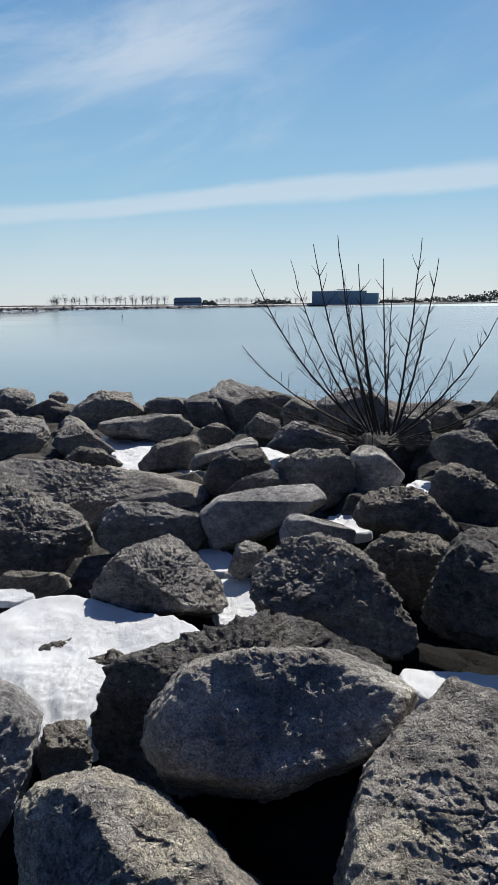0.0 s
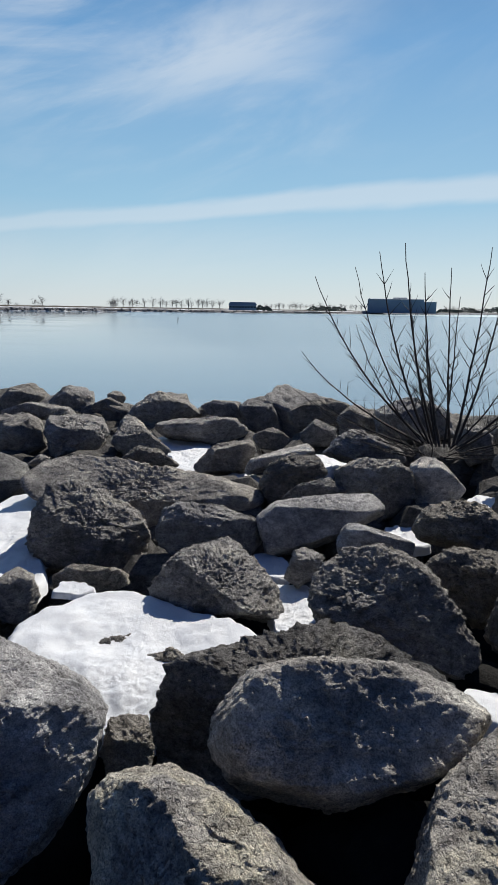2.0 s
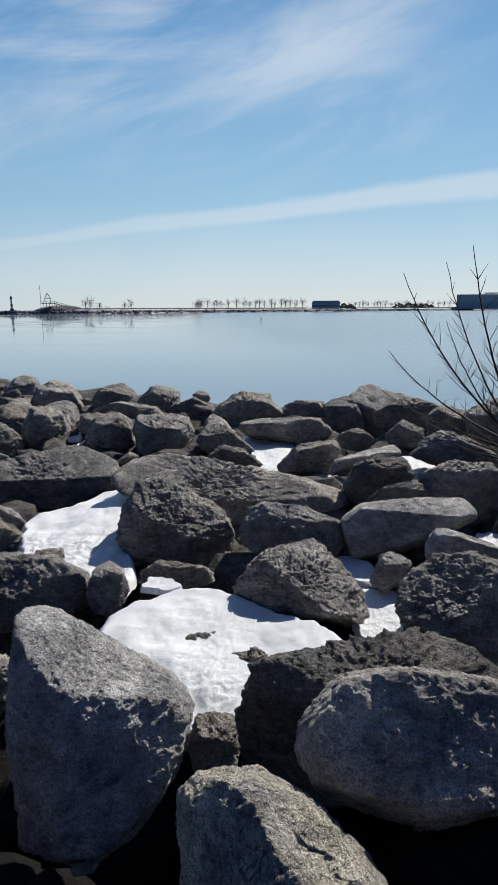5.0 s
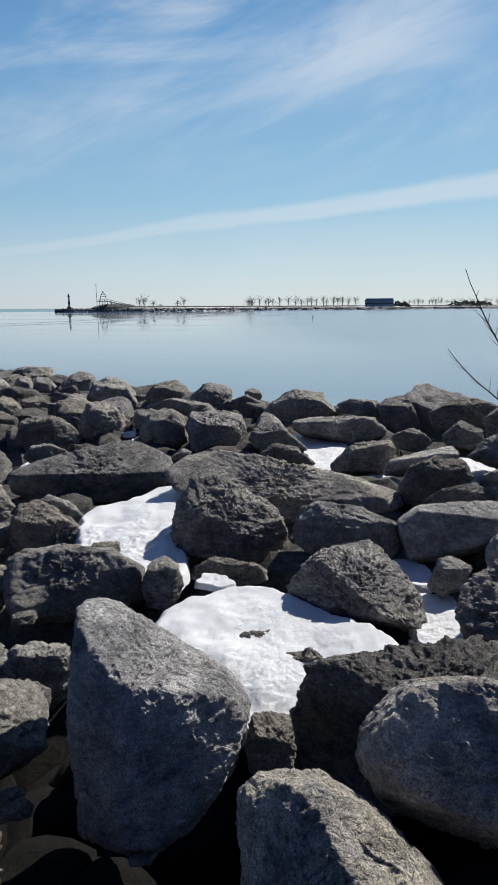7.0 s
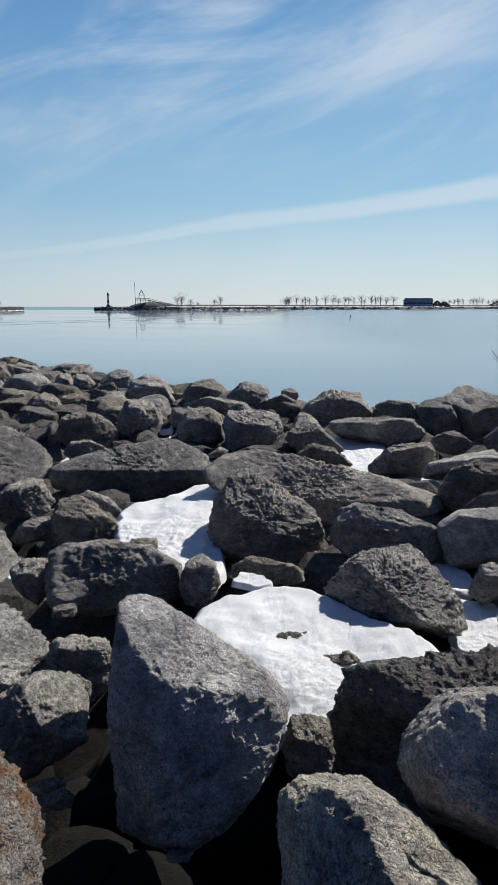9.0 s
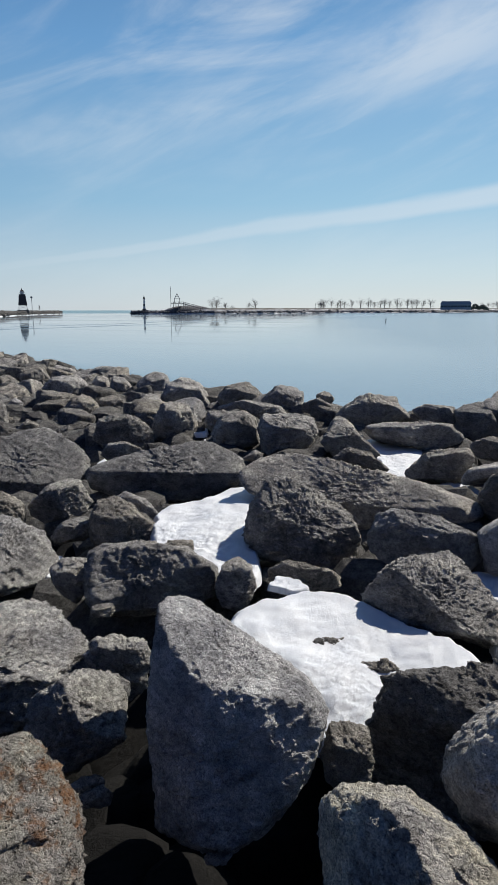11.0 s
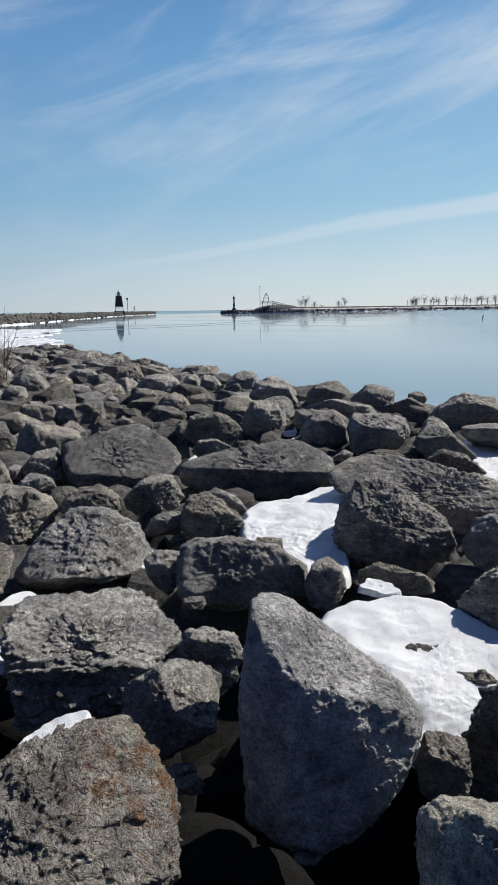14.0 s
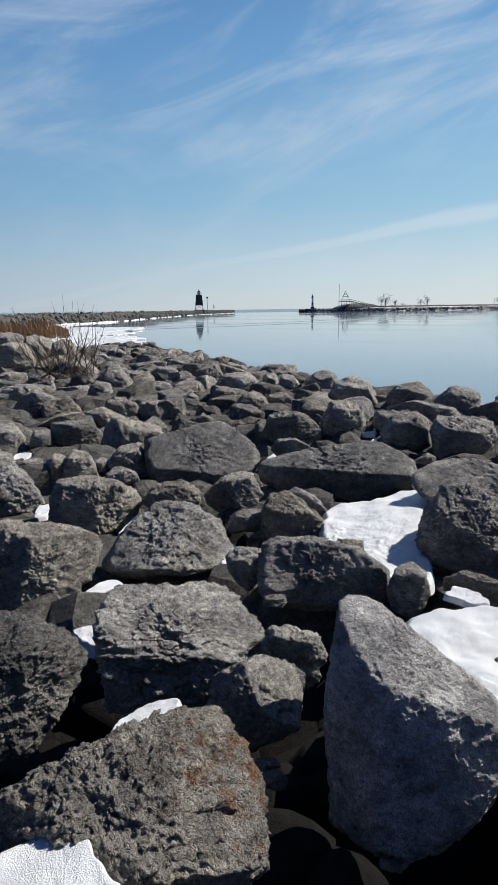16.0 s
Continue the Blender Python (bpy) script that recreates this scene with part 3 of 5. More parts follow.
boulder(-7.45, 7.19, 0.17, 44.4, 13.5, ((163, 0.962), (105, 0.543), (109, 0.549), (102, 0.59), (42, 0.796), (32, 0.845), (-11, 1.003), (-61, 0.786), (-84, 0.565), (-90, 0.566), (-123, 0.851), (-173, 0.965)), 19, 6, chips=0, planes=((6, 32, (0, 0.4, -0.3)), (0, -10, (0, 0.4, -0.3))))
boulder(-4.56, 6.88, 0.41, 32.5, 15.0, ((118, 0.59), (97, 0.366), (104, 0.377), (67, 0.589), (56, 0.687), (-23, 1.02), (-75, 0.482), (-92, 0.424), (-114, 0.584), (-163, 1.016)), 20, 6, chips=0, planes=((4, 40, (0, 0.35, 0.0)), (0, -22, (0, 0.35, 0.0))))
boulder(-1.77, 6.21, 0.65, 14.4, 17.0, ((137, 1.016), (103, 0.584), (85, 0.392), (73, 0.354), (78, 0.301), (23, 1.177), (-65, 0.74), (-87, 0.429), (-106, 0.404), (-132, 0.811)), 21, 7, chips=0, planes=((0, 38, (0, 0.35, -0.12)), (0, -15, (0, 0.35, -0.12))))
boulder(-1.94, 4.96, 0.64, 19.6, 20.6, ((170, 0.482), (151, 0.502), (96, 0.465), (66, 0.366), (58, 0.369), (27, 0.47), (-27, 0.542), (-63, 0.488), (-99, 0.383), (-103, 0.38), (-150, 0.479)), 22, 7, chips=0, planes=((12, 30, (-0.05, 0.4, 0.0)), (-15, -8, (-0.05, 0.4, 0)), (30, -10, (0.2, 0.38, -0.1))))
boulder(-0.83, 4.83, 0.73, 7.8, 21.1, ((158, 0.431), (112, 0.325), (83, 0.234), (66, 0.25), (30, 0.393), (-56, 0.369), (-89, 0.231), (-132, 0.35)), 23, 6)
boulder(-0.63, 3.73, 0.77, 6.9, 26.1, ((169, 0.554), (109, 0.292), (142, 0.338), (112, 0.391), (63, 0.346), (39, 0.332), (17, 0.401), (-72, 0.44), (-114, 0.218), (-94, 0.204), (-142, 0.519)), 24, 7, chips=0, planes=((20, 38, (-0.05, 0.25, 0.04)), (-25, -12, (-0.05, 0.25, 0.04)), (45, 15, (0.42, 0.1, -0.1))))
boulder(0.09, 4.98, 0.81, -1.0, 19.8, ((132, 0.383), (99, 0.223), (94, 0.242), (33, 0.571), (-9, 0.548), (-71, 0.201), (-57, 0.232), (-97, 0.354), (-161, 0.49)), 25, 6, style="smooth", chips=0, planes=((0, 60, (0, 0.25, 0.11)), (0, -5, (0, 0.25, 0.11)), (45, 5, (0.5, 0.2, 0))))
boulder(0.51, 4.47, 0.84, -6.5, 21.3, ((166, 0.288), (96, 0.175), (71, 0.132), (76, 0.112), (-60, 0.22), (-91, 0.137), (-157, 0.282)), 26, 6, style="smooth")
boulder(-0.02, 4.07, 0.80, 0.2, 23.9, ((161, 0.108), (116, 0.127), (66, 0.132), (-17, 0.118), (-58, 0.113), (-126, 0.153)), 27, 5)
boulder(0.49, 3.29, 0.90, -8.4, 27.0, ((166, 0.486), (132, 0.426), (98, 0.36), (60, 0.313), (37, 0.309), (40, 0.302), (9, 0.446), (-60, 0.471), (-101, 0.269), (-109, 0.272), (-153, 0.451)), 28, 7, chips=0, planes=((-22, 30, (-0.05, 0.3, 0.1)), (22, 6, (-0.05, 0.3, 0.1)), (0, -30, (0, 0.28, -0.2))))
boulder(1.05, 3.69, 0.92, -15.9, 23.7, ((136, 0.258), (95, 0.205), (36, 0.281), (-19, 0.207), (-27, 0.211), (-117, 0.236), (-140, 0.224)), 29, 6, style="pit")
boulder(1.42, 3.19, 0.99, -24.0, 24.7, ((171, 0.366), (153, 0.342), (121, 0.332), (104, 0.335), (66, 0.338), (4, 0.351), (-64, 0.302), (-90, 0.321), (-131, 0.434)), 30, 6, style="pit")
boulder(1.27, 4.64, 0.91, -15.3, 19.4, ((155, 0.354), (113, 0.271), (78, 0.229), (44, 0.263), (-5, 0.405), (-97, 0.169), (-89, 0.185), (-157, 0.387)), 31, 6, style="pit")
boulder(1.88, 4.89, 0.96, -21.0, 17.4, ((167, 0.338), (136, 0.35), (73, 0.261), (53, 0.224), (12, 0.302), (-87, 0.272), (-107, 0.241), (-136, 0.296)), 32, 6)
boulder(2.31, 6.09, 1.00, -20.8, 13.8, ((163, 0.411), (117, 0.351), (76, 0.297), (42, 0.283), (-6, 0.432), (-113, 0.173), (-90, 0.215), (-111, 0.307)), 33, 6)
boulder(0.70, 5.94, 0.86, -6.7, 16.2, ((116, 0.325), (91, 0.3), (48, 0.37), (11, 0.372), (-33, 0.385), (-69, 0.345), (-113, 0.345), (-145, 0.359), (-158, 0.363)), 34, 6)
boulder(1.29, 6.03, 0.91, -12.1, 15.3, ((144, 0.309), (60, 0.219), (46, 0.21), (-36, 0.3), (-68, 0.26), (-155, 0.236), (-172, 0.222)), 35, 5, style="smooth")
boulder(0.04, 5.82, 0.80, -0.3, 17.2, ((129, 0.146), (104, 0.127), (54, 0.252), (-62, 0.139), (-77, 0.116), (-131, 0.33)), 36, 6)
boulder(-0.16, 6.47, 0.79, 1.4, 15.7, ((153, 0.294), (115, 0.232), (87, 0.269), (26, 0.387), (-46, 0.246), (-68, 0.239), (-145, 0.371)), 37, 6)
boulder(-0.31, 7.34, 0.77, 2.4, 14.0, ((157, 0.358), (104, 0.128), (109, 0.123), (49, 0.381), (10, 0.449), (-78, 0.118), (-67, 0.114), (-108, 0.32)), 38, 6, brow=(99, 0.000), style="smooth")
boulder(-1.04, 7.75, 0.71, 7.6, 13.6, ((151, 0.33), (101, 0.148), (137, 0.202), (77, 0.379), (27, 0.376), (-28, 0.32), (-87, 0.274), (-116, 0.375)), 39, 6)
boulder(0.76, 7.67, 0.86, -5.7, 12.7, ((136, 0.335), (122, 0.295), (66, 0.215), (64, 0.219), (-44, 0.441), (-89, 0.192), (-106, 0.238)), 40, 6)
boulder(-0.80, 11.77, 0.55, 3.9, 9.9, ((122, 0.413), (117, 0.408), (32, 0.329), (28, 0.33), (-56, 0.52), (-111, 0.351), (-154, 0.396)), 41, 5)
boulder(-1.59, 11.67, 0.66, 7.8, 9.3, ((114, 0.255), (84, 0.182), (30, 0.307), (-77, 0.219), (-130, 0.242)), 42, 5)
boulder(-2.92, 12.17, 0.55, 13.5, 9.3, ((139, 0.486), (120, 0.379), (71, 0.355), (43, 0.528), (-75, 0.325), (-108, 0.386)), 43, 6)
boulder(-1.70, 9.70, 0.66, 9.9, 11.2, ((127, 0.545), (88, 0.203), (96, 0.198), (45, 0.524), (-66, 0.412), (-101, 0.256), (-123, 0.432)), 44, 6)
boulder(-2.71, 9.35, 0.57, 16.2, 11.8, ((154, 0.311), (122, 0.376), (47, 0.22), (48, 0.22), (-80, 0.274), (-91, 0.244), (-174, 0.33)), 45, 5)
boulder(-2.10, 7.77, 0.62, 15.1, 13.8, ((127, 0.235), (79, 0.148), (50, 0.183), (-89, 0.143), (-118, 0.178)), 46, 6)
boulder(-4.65, 14.57, 0.40, 17.7, 8.2, ((114, 0.191), (44, 0.192), (-28, 0.218), (-93, 0.189), (-171, 0.207)), 47, 4)
boulder(-4.50, 13.31, 0.42, 18.7, 8.8, ((111, 0.154), (57, 0.213), (-68, 0.174), (-94, 0.159), (-165, 0.324)), 48, 5)
boulder(0.27, 10.56, 0.82, -1.5, 9.6, ((121, 0.308), (104, 0.255), (77, 0.316), (22, 0.524), (-66, 0.286), (-96, 0.296), (-159, 0.529)), 49, 6)
boulder(0.86, 9.65, 0.87, -5.1, 10.1, ((124, 0.266), (68, 0.255), (29, 0.291), (-60, 0.264), (-98, 0.263), (-171, 0.298)), 50, 5)
boulder(1.67, 9.36, 0.94, -10.1, 9.9, ((125, 0.44), (107, 0.384), (71, 0.357), (25, 0.499), (-70, 0.4), (-101, 0.351), (-165, 0.553)), 51, 6)
boulder(0.22, 8.75, 0.82, -1.4, 11.5, ((135, 0.208), (66, 0.191), (9, 0.248), (-85, 0.178), (-135, 0.244)), 52, 5)
boulder(-0.49, 8.61, 0.76, 3.3, 12.0, ((115, 0.165), (55, 0.183), (-32, 0.231), (-98, 0.16), (-145, 0.231)), 53, 5)
boulder(2.16, 7.66, 0.98, -15.7, 11.5, ((160, 0.205), (121, 0.244), (42, 0.221), (10, 0.196), (-66, 0.244), (-138, 0.235)), 54, 5)
boulder(2.69, 8.14, 1.03, -18.3, 10.4, ((151, 0.192), (96, 0.176), (40, 0.191), (-40, 0.199), (-87, 0.175), (-151, 0.213)), 55, 5)
boulder(3.13, 7.30, 1.07, -23.2, 10.9, ((144, 0.341), (102, 0.235), (73, 0.205), (-8, 0.373), (-89, 0.198), (-127, 0.307)), 56, 6)
boulder(-3.90, 9.80, 0.47, 20.8, 11.5, ((157, 0.497), (89, 0.331), (26, 0.503), (-19, 0.509), (-83, 0.35), (-159, 0.474)), 57, 6, brow=(82, 0.049))
boulder(-4.99, 9.99, 0.38, 25.7, 11.4, ((152, 0.381), (107, 0.365), (61, 0.427), (7, 0.41), (-64, 0.391), (-95, 0.376), (-161, 0.459)), 58, 5)
boulder(-5.99, 11.39, 0.29, 27.1, 10.3, ((158, 0.323), (92, 0.19), (24, 0.372), (-70, 0.199), (-133, 0.33)), 59, 5)
boulder(-6.84, 10.94, 0.22, 31.4, 10.6, ((157, 0.44), (95, 0.468), (35, 0.422), (17, 0.425), (-75, 0.462), (-101, 0.44), (-164, 0.472)), 60, 5)
boulder(-8.87, 13.00, 0.05, 33.8, 9.3, ((154, 0.327), (102, 0.451), (41, 0.412), (-17, 0.31), (-111, 0.443), (-158, 0.383)), 61, 5)
boulder(-12.09, 18.06, -0.12, 33.4, 7.2, ((147, 0.492), (131, 0.475), (60, 0.651), (18, 0.653), (-48, 0.542), (-87, 0.55), (-156, 0.738)), 62, 5)
boulder(-9.44, 15.94, -0.00, 30.2, 8.1, ((150, 0.72), (107, 0.563), (72, 0.554), (33, 0.578), (-38, 0.751), (-104, 0.524), (-127, 0.532)), 63, 5)
boulder(-7.48, 15.55, 0.16, 25.2, 8.1, ((140, 0.485), (97, 0.375), (55, 0.449), (-21, 0.608), (-87, 0.341), (-142, 0.604)), 64, 5)
boulder(-5.70, 14.42, 0.32, 21.0, 8.4, ((132, 0.411), (98, 0.371), (4, 0.497), (-69, 0.411), (-96, 0.416), (-159, 0.559)), 65, 5)
boulder(-5.64, 12.80, 0.32, 23.1, 9.3, ((102, 0.307), (79, 0.172), (46, 0.368), (-87, 0.229), (-121, 0.254)), 66, 6)
boulder(-7.39, 9.80, 0.17, 36.4, 11.3, ((160, 0.537), (97, 0.429), (69, 0.396), (35, 0.48), (-32, 0.617), (-90, 0.398), (-137, 0.488)), 67, 6, style="pit")
boulder(-6.23, 8.12, 0.27, 36.8, 13.0, ((140, 0.256), (94, 0.17), (59, 0.207), (-48, 0.25), (-92, 0.173), (-131, 0.252)), 68, 5)
boulder(-3.71, 7.93, 0.48, 24.0, 13.7, ((123, 0.076), (63, 0.104), (-20, 0.123), (-96, 0.072)), 69, 4)
boulder(-2.44, 8.68, 0.59, 14.6, 12.7, ((154, 0.441), (76, 0.335), (50, 0.215), (34, 0.304), (-93, 0.293), (-135, 0.286)), 70, 6)
boulder(-1.97, 3.62, 0.67, 26.4, 25.7, ((159, 0.138), (112, 0.188), (53, 0.179), (11, 0.142), (-30, 0.15), (-114, 0.186), (-166, 0.145)), 71, 5)
boulder(-2.81, 4.26, 0.56, 31.8, 22.2, ((150, 0.132), (87, 0.084), (11, 0.125), (-81, 0.096), (-131, 0.106)), 72, 5)
boulder(-1.56, 3.90, 0.68, 19.6, 25.1, ((122, 0.173), (77, 0.109), (22, 0.268), (-78, 0.116), (-130, 0.182)), 73, 6)
boulder(-0.72, 1.99, 0.92, 19.9, 38.5, ((167, 0.098), (87, 0.118), (6, 0.099), (-19, 0.107), (-97, 0.111), (-164, 0.106)), 74, 6)
boulder(-2.05, 2.34, 0.77, 38.9, 31.6, ((120, 0.149), (75, 0.129), (8, 0.16), (-27, 0.158), (-109, 0.128), (-156, 0.144)), 75, 6)
boulder(-1.90, 1.96, 0.84, 41.5, 34.2, ((133, 0.146), (72, 0.133), (44, 0.143), (-17, 0.135), (-83, 0.142), (-160, 0.12)), 76, 6)
boulder(-4.19, 4.50, 0.44, 40.1, 19.9, ((140, 0.141), (99, 0.12), (19, 0.183), (-46, 0.157), (-85, 0.118), (-147, 0.212)), 77, 5)
boulder(-3.29, 3.42, 0.57, 40.1, 24.0, ((134, 0.172), (77, 0.144), (5, 0.143), (-52, 0.171), (-135, 0.137), (-169, 0.151)), 78, 5)
boulder(-8.38, 4.14, 0.09, 62.3, 15.5, ((161, 0.355), (122, 0.458), (29, 0.313), (32, 0.316), (-44, 0.514), (-91, 0.412), (-119, 0.404)), 79, 6)
boulder(-9.45, 5.16, -0.00, 60.1, 14.0, ((121, 0.213), (64, 0.217), (6, 0.183), (-29, 0.209), (-123, 0.203), (-156, 0.178)), 80, 5)
boulder(-9.06, 5.33, 0.03, 58.2, 14.1, ((168, 0.156), (126, 0.215), (55, 0.277), (-12, 0.16), (-86, 0.255)), 81, 4)
boulder(-8.70, 5.58, 0.06, 55.9, 14.2, ((169, 0.264), (137, 0.297), (65, 0.3), (17, 0.244), (-80, 0.309), (-107, 0.277)), 82, 5)
boulder(-8.60, 5.94, 0.07, 54.0, 14.0, ((138, 0.114), (35, 0.122), (-9, 0.091), (-95, 0.153), (-173, 0.097)), 83, 4)
boulder(-8.38, 6.35, 0.09, 51.3, 13.8, ((138, 0.261), (99, 0.274), (17, 0.284), (5, 0.287), (-87, 0.269), (-105, 0.26), (-165, 0.362)), 84, 5)
boulder(-7.42, 5.42, 0.17, 52.2, 15.2, ((130, 0.178), (70, 0.138), (26, 0.224), (-80, 0.14), (-115, 0.158)), 85, 5)
boulder(-11.72, 7.65, -0.12, 55.8, 11.2, ((91, 0.34), (52, 0.363), (46, 0.373), (1, 0.617), (-89, 0.386), (-107, 0.295), (179, 0.583)), 86, 6, brow=(81, 0.187))
boulder(-14.03, 8.65, -0.12, 57.5, 9.6, ((96, 0.118), (115, 0.121), (31, 0.636), (-30, 0.684), (-90, 0.194), (-109, 0.396)), 87, 6)
boulder(-12.77, 6.50, -0.12, 62.1, 11.0, ((140, 0.304), (85, 0.351), (31, 0.341), (-13, 0.387), (-77, 0.33), (-118, 0.331)), 88, 5)
boulder(-12.03, 6.90, -0.12, 59.2, 11.3, ((160, 0.201), (90, 0.232), (5, 0.238), (-68, 0.215), (-101, 0.261)), 89, 4)
boulder(-16.52, 9.50, -0.12, 59.4, 8.3, ((142, 0.484), (114, 0.46), (65, 0.448), (35, 0.616), (-60, 0.466), (-82, 0.388), (-150, 0.673)), 90, 5)
boulder(-18.97, 10.30, -0.12, 60.9, 7.3, ((128, 0.467), (93, 0.362), (62, 0.612), (-63, 0.376), (-88, 0.439), (-139, 0.746)), 91, 6)
boulder(-23.68, 12.69, -0.12, 61.3, 5.9, ((127, 0.419), (87, 0.328), (16, 0.681), (-73, 0.337), (-117, 0.472)), 92, 5)
boulder(-22.30, 13.30, -0.12, 58.7, 6.1, ((128, 0.399), (58, 0.364), (-24, 0.443), (-97, 0.372), (-157, 0.433)), 93, 5)
boulder(-31.05, 16.90, -0.12, 61.1, 4.5, ((122, 0.499), (59, 0.548), (-30, 0.68), (-93, 0.465), (-153, 0.742)), 94, 5)
boulder(-24.28, 16.26, -0.12, 55.7, 5.4, ((149, 0.743), (110, 0.68), (73, 0.664), (38, 0.844), (-50, 0.736), (-90, 0.639), (-142, 0.925)), 95, 5)
boulder(-17.83, 12.84, -0.12, 53.6, 7.2, ((136, 0.339), (76, 0.3), (14, 0.381), (-83, 0.282), (-152, 0.388)), 96, 5)
boulder(-19.12, 14.69, -0.12, 51.8, 6.5, ((135, 0.744), (100, 0.695), (28, 0.442), (39, 0.424), (-34, 1.001), (-100, 0.582), (-135, 0.522)), 97, 5)
boulder(-29.19, 21.47, -0.12, 53.2, 4.3, ((135, 0.501), (54, 0.358), (-29, 0.72), (-102, 0.318)), 98, 5)
boulder(-36.15, 26.55, -0.12, 53.4, 3.5, ((116, 0.259), (35, 0.307), (-53, 0.307), (-131, 0.287)), 99, 4)
boulder(-31.07, 24.28, -0.12, 51.6, 4.0, ((144, 0.317), (58, 0.332), (-22, 0.316), (-122, 0.322)), 100, 4)
boulder(-20.19, 16.50, -0.12, 50.1, 6.0, ((123, 0.291), (50, 0.193), (-41, 0.264), (-148, 0.189)), 101, 4)
boulder(-20.16, 18.03, -0.12, 47.6, 5.8, ((122, 0.407), (88, 0.3), (32, 0.548), (-74, 0.384), (-102, 0.293)), 102, 5)
boulder(-23.80, 20.35, -0.12, 49.0, 5.0, ((91, 0.215), (88, 0.222), (-36, 0.733), (-87, 0.271), (-125, 0.505)), 103, 5)
boulder(-15.74, 13.67, -0.12, 48.3, 7.5, ((138, 0.363), (70, 0.395), (29, 0.473), (-69, 0.336), (-131, 0.492)), 104, 5)
boulder(-12.81, 9.30, -0.12, 53.1, 9.9, ((109, 0.39), (63, 0.262), (46, 0.323), (-59, 0.413), (-123, 0.299), (-140, 0.318)), 105, 5)
boulder(-14.50, 11.05, -0.12, 51.8, 8.6, ((81, 0.249), (1, 0.206), (-73, 0.266), (-176, 0.181)), 106, 4)
boulder(-13.11, 11.05, -0.12, 49.0, 9.2, ((139, 0.372), (94, 0.257), (12, 0.398), (-104, 0.202), (-96, 0.219)), 107, 5)
boulder(-10.62, 8.66, -0.10, 49.7, 11.4, ((126, 0.275), (117, 0.262), (42, 0.458), (19, 0.503), (-66, 0.303), (-99, 0.32)), 108, 6)
boulder(-12.68, 11.43, -0.12, 47.0, 9.2, ((173, 0.419), (124, 0.412), (43, 0.452), (4, 0.344), (-59, 0.519), (-130, 0.405)), 109, 5)
boulder(-13.61, 13.14, -0.12, 45.1, 8.3, ((144, 0.178), (39, 0.204), (-25, 0.189), (-123, 0.211)), 110, 4)
boulder(-10.68, 10.52, -0.11, 44.3, 10.4, ((129, 0.147), (56, 0.227), (-68, 0.141), (-99, 0.207)), 111, 5)
boulder(-13.22, 14.15, -0.12, 42.2, 8.1, ((161, 0.319), (115, 0.323), (47, 0.374), (-49, 0.313), (-87, 0.333)), 112, 5)
boulder(-11.36, 13.30, -0.12, 39.5, 9.0, ((152, 0.381), (123, 0.353), (36, 0.465), (38, 0.462), (-63, 0.333), (-77, 0.384), (-156, 0.566)), 113, 5)
boulder(-15.03, 17.03, -0.12, 40.7, 6.9, ((134, 0.6), (92, 0.402), (47, 0.566), (-46, 0.628), (-101, 0.415), (-124, 0.55)), 114, 5)
boulder(-18.70, 21.14, -0.12, 40.9, 5.6, ((151, 0.494), (67, 0.283), (30, 0.458), (-73, 0.395), (-116, 0.326)), 115, 5)
boulder(-18.75, 19.36, -0.12, 43.5, 5.8, ((136, 0.516), (78, 0.456), (27, 0.53), (-61, 0.512), (-126, 0.474)), 116, 5)
boulder(-16.75, 21.23, -0.12, 37.6, 5.8, ((137, 0.385), (89, 0.335), (10, 0.591), (-71, 0.31), (-110, 0.461)), 117, 5)
boulder(-14.07, 17.85, -0.12, 37.4, 6.9, ((139, 0.398), (65, 0.342), (20, 0.269), (-69, 0.42), (-149, 0.274)), 118, 4)
boulder(-13.20, 17.75, -0.12, 35.8, 7.1, ((166, 0.392), (77, 0.383), (35, 0.339), (-17, 0.451), (-108, 0.343)), 119, 4)
boulder(-10.92, 14.12, -0.12, 36.7, 8.8, ((165, 0.392), (105, 0.318), (59, 0.339), (25, 0.434), (-70, 0.296), (-108, 0.365)), 120, 5)
boulder(-25.38, 23.43, -0.12, 46.8, 4.6, ((123, 0.312), (58, 0.308), (-58, 0.36), (-109, 0.282)), 121, 4)
boulder(-27.96, 23.91, -0.12, 49.0, 4.3, ((115, 0.306), (47, 0.34), (-63, 0.335), (-130, 0.342)), 122, 4)
boulder(-36.28, 25.44, -0.12, 54.6, 3.5, ((140, 0.313), (53, 0.294), (-47, 0.342), (-118, 0.311)), 123, 4)
boulder(-1.10, 3.09, 0.64, 19.6, 29.3, ((150, 0.13), (95, 0.085), (40, 0.12), (-20, 0.14), (-80, 0.10), (-140, 0.12)), 124, 6, style="pit")
boulder(-0.80, 2.97, 0.675, 15.3, 30.3, ((155, 0.12), (100, 0.06), (50, 0.085), (-30, 0.14), (-100, 0.08)), 125, 6, style="pit")
boulder(-35.49, 19.01, 0.18, 61.5, 3.5, ((159, 1.212), (118, 1.139), (82, 1.275), (8, 1.246), (-93, 1.048)), 126, 5)
boulder(-34.54, 20.65, 0.04, 58.8, 3.7, ((161, 0.957), (101, 1.166), (56, 1.169), (9, 1.009), (-93, 0.991)), 127, 5)
boulder(-32.05, 20.85, 0.01, 56.6, 3.9, ((164, 0.733), (103, 0.948), (51, 0.949), (2, 0.777), (-92, 0.848)), 128, 5)
boulder(-27.48, 14.89, 0.58, 61.1, 3.8, ((156, 1.176), (108, 0.642), (82, 0.665), (21, 1.114), (-93, 0.522)), 129, 6)
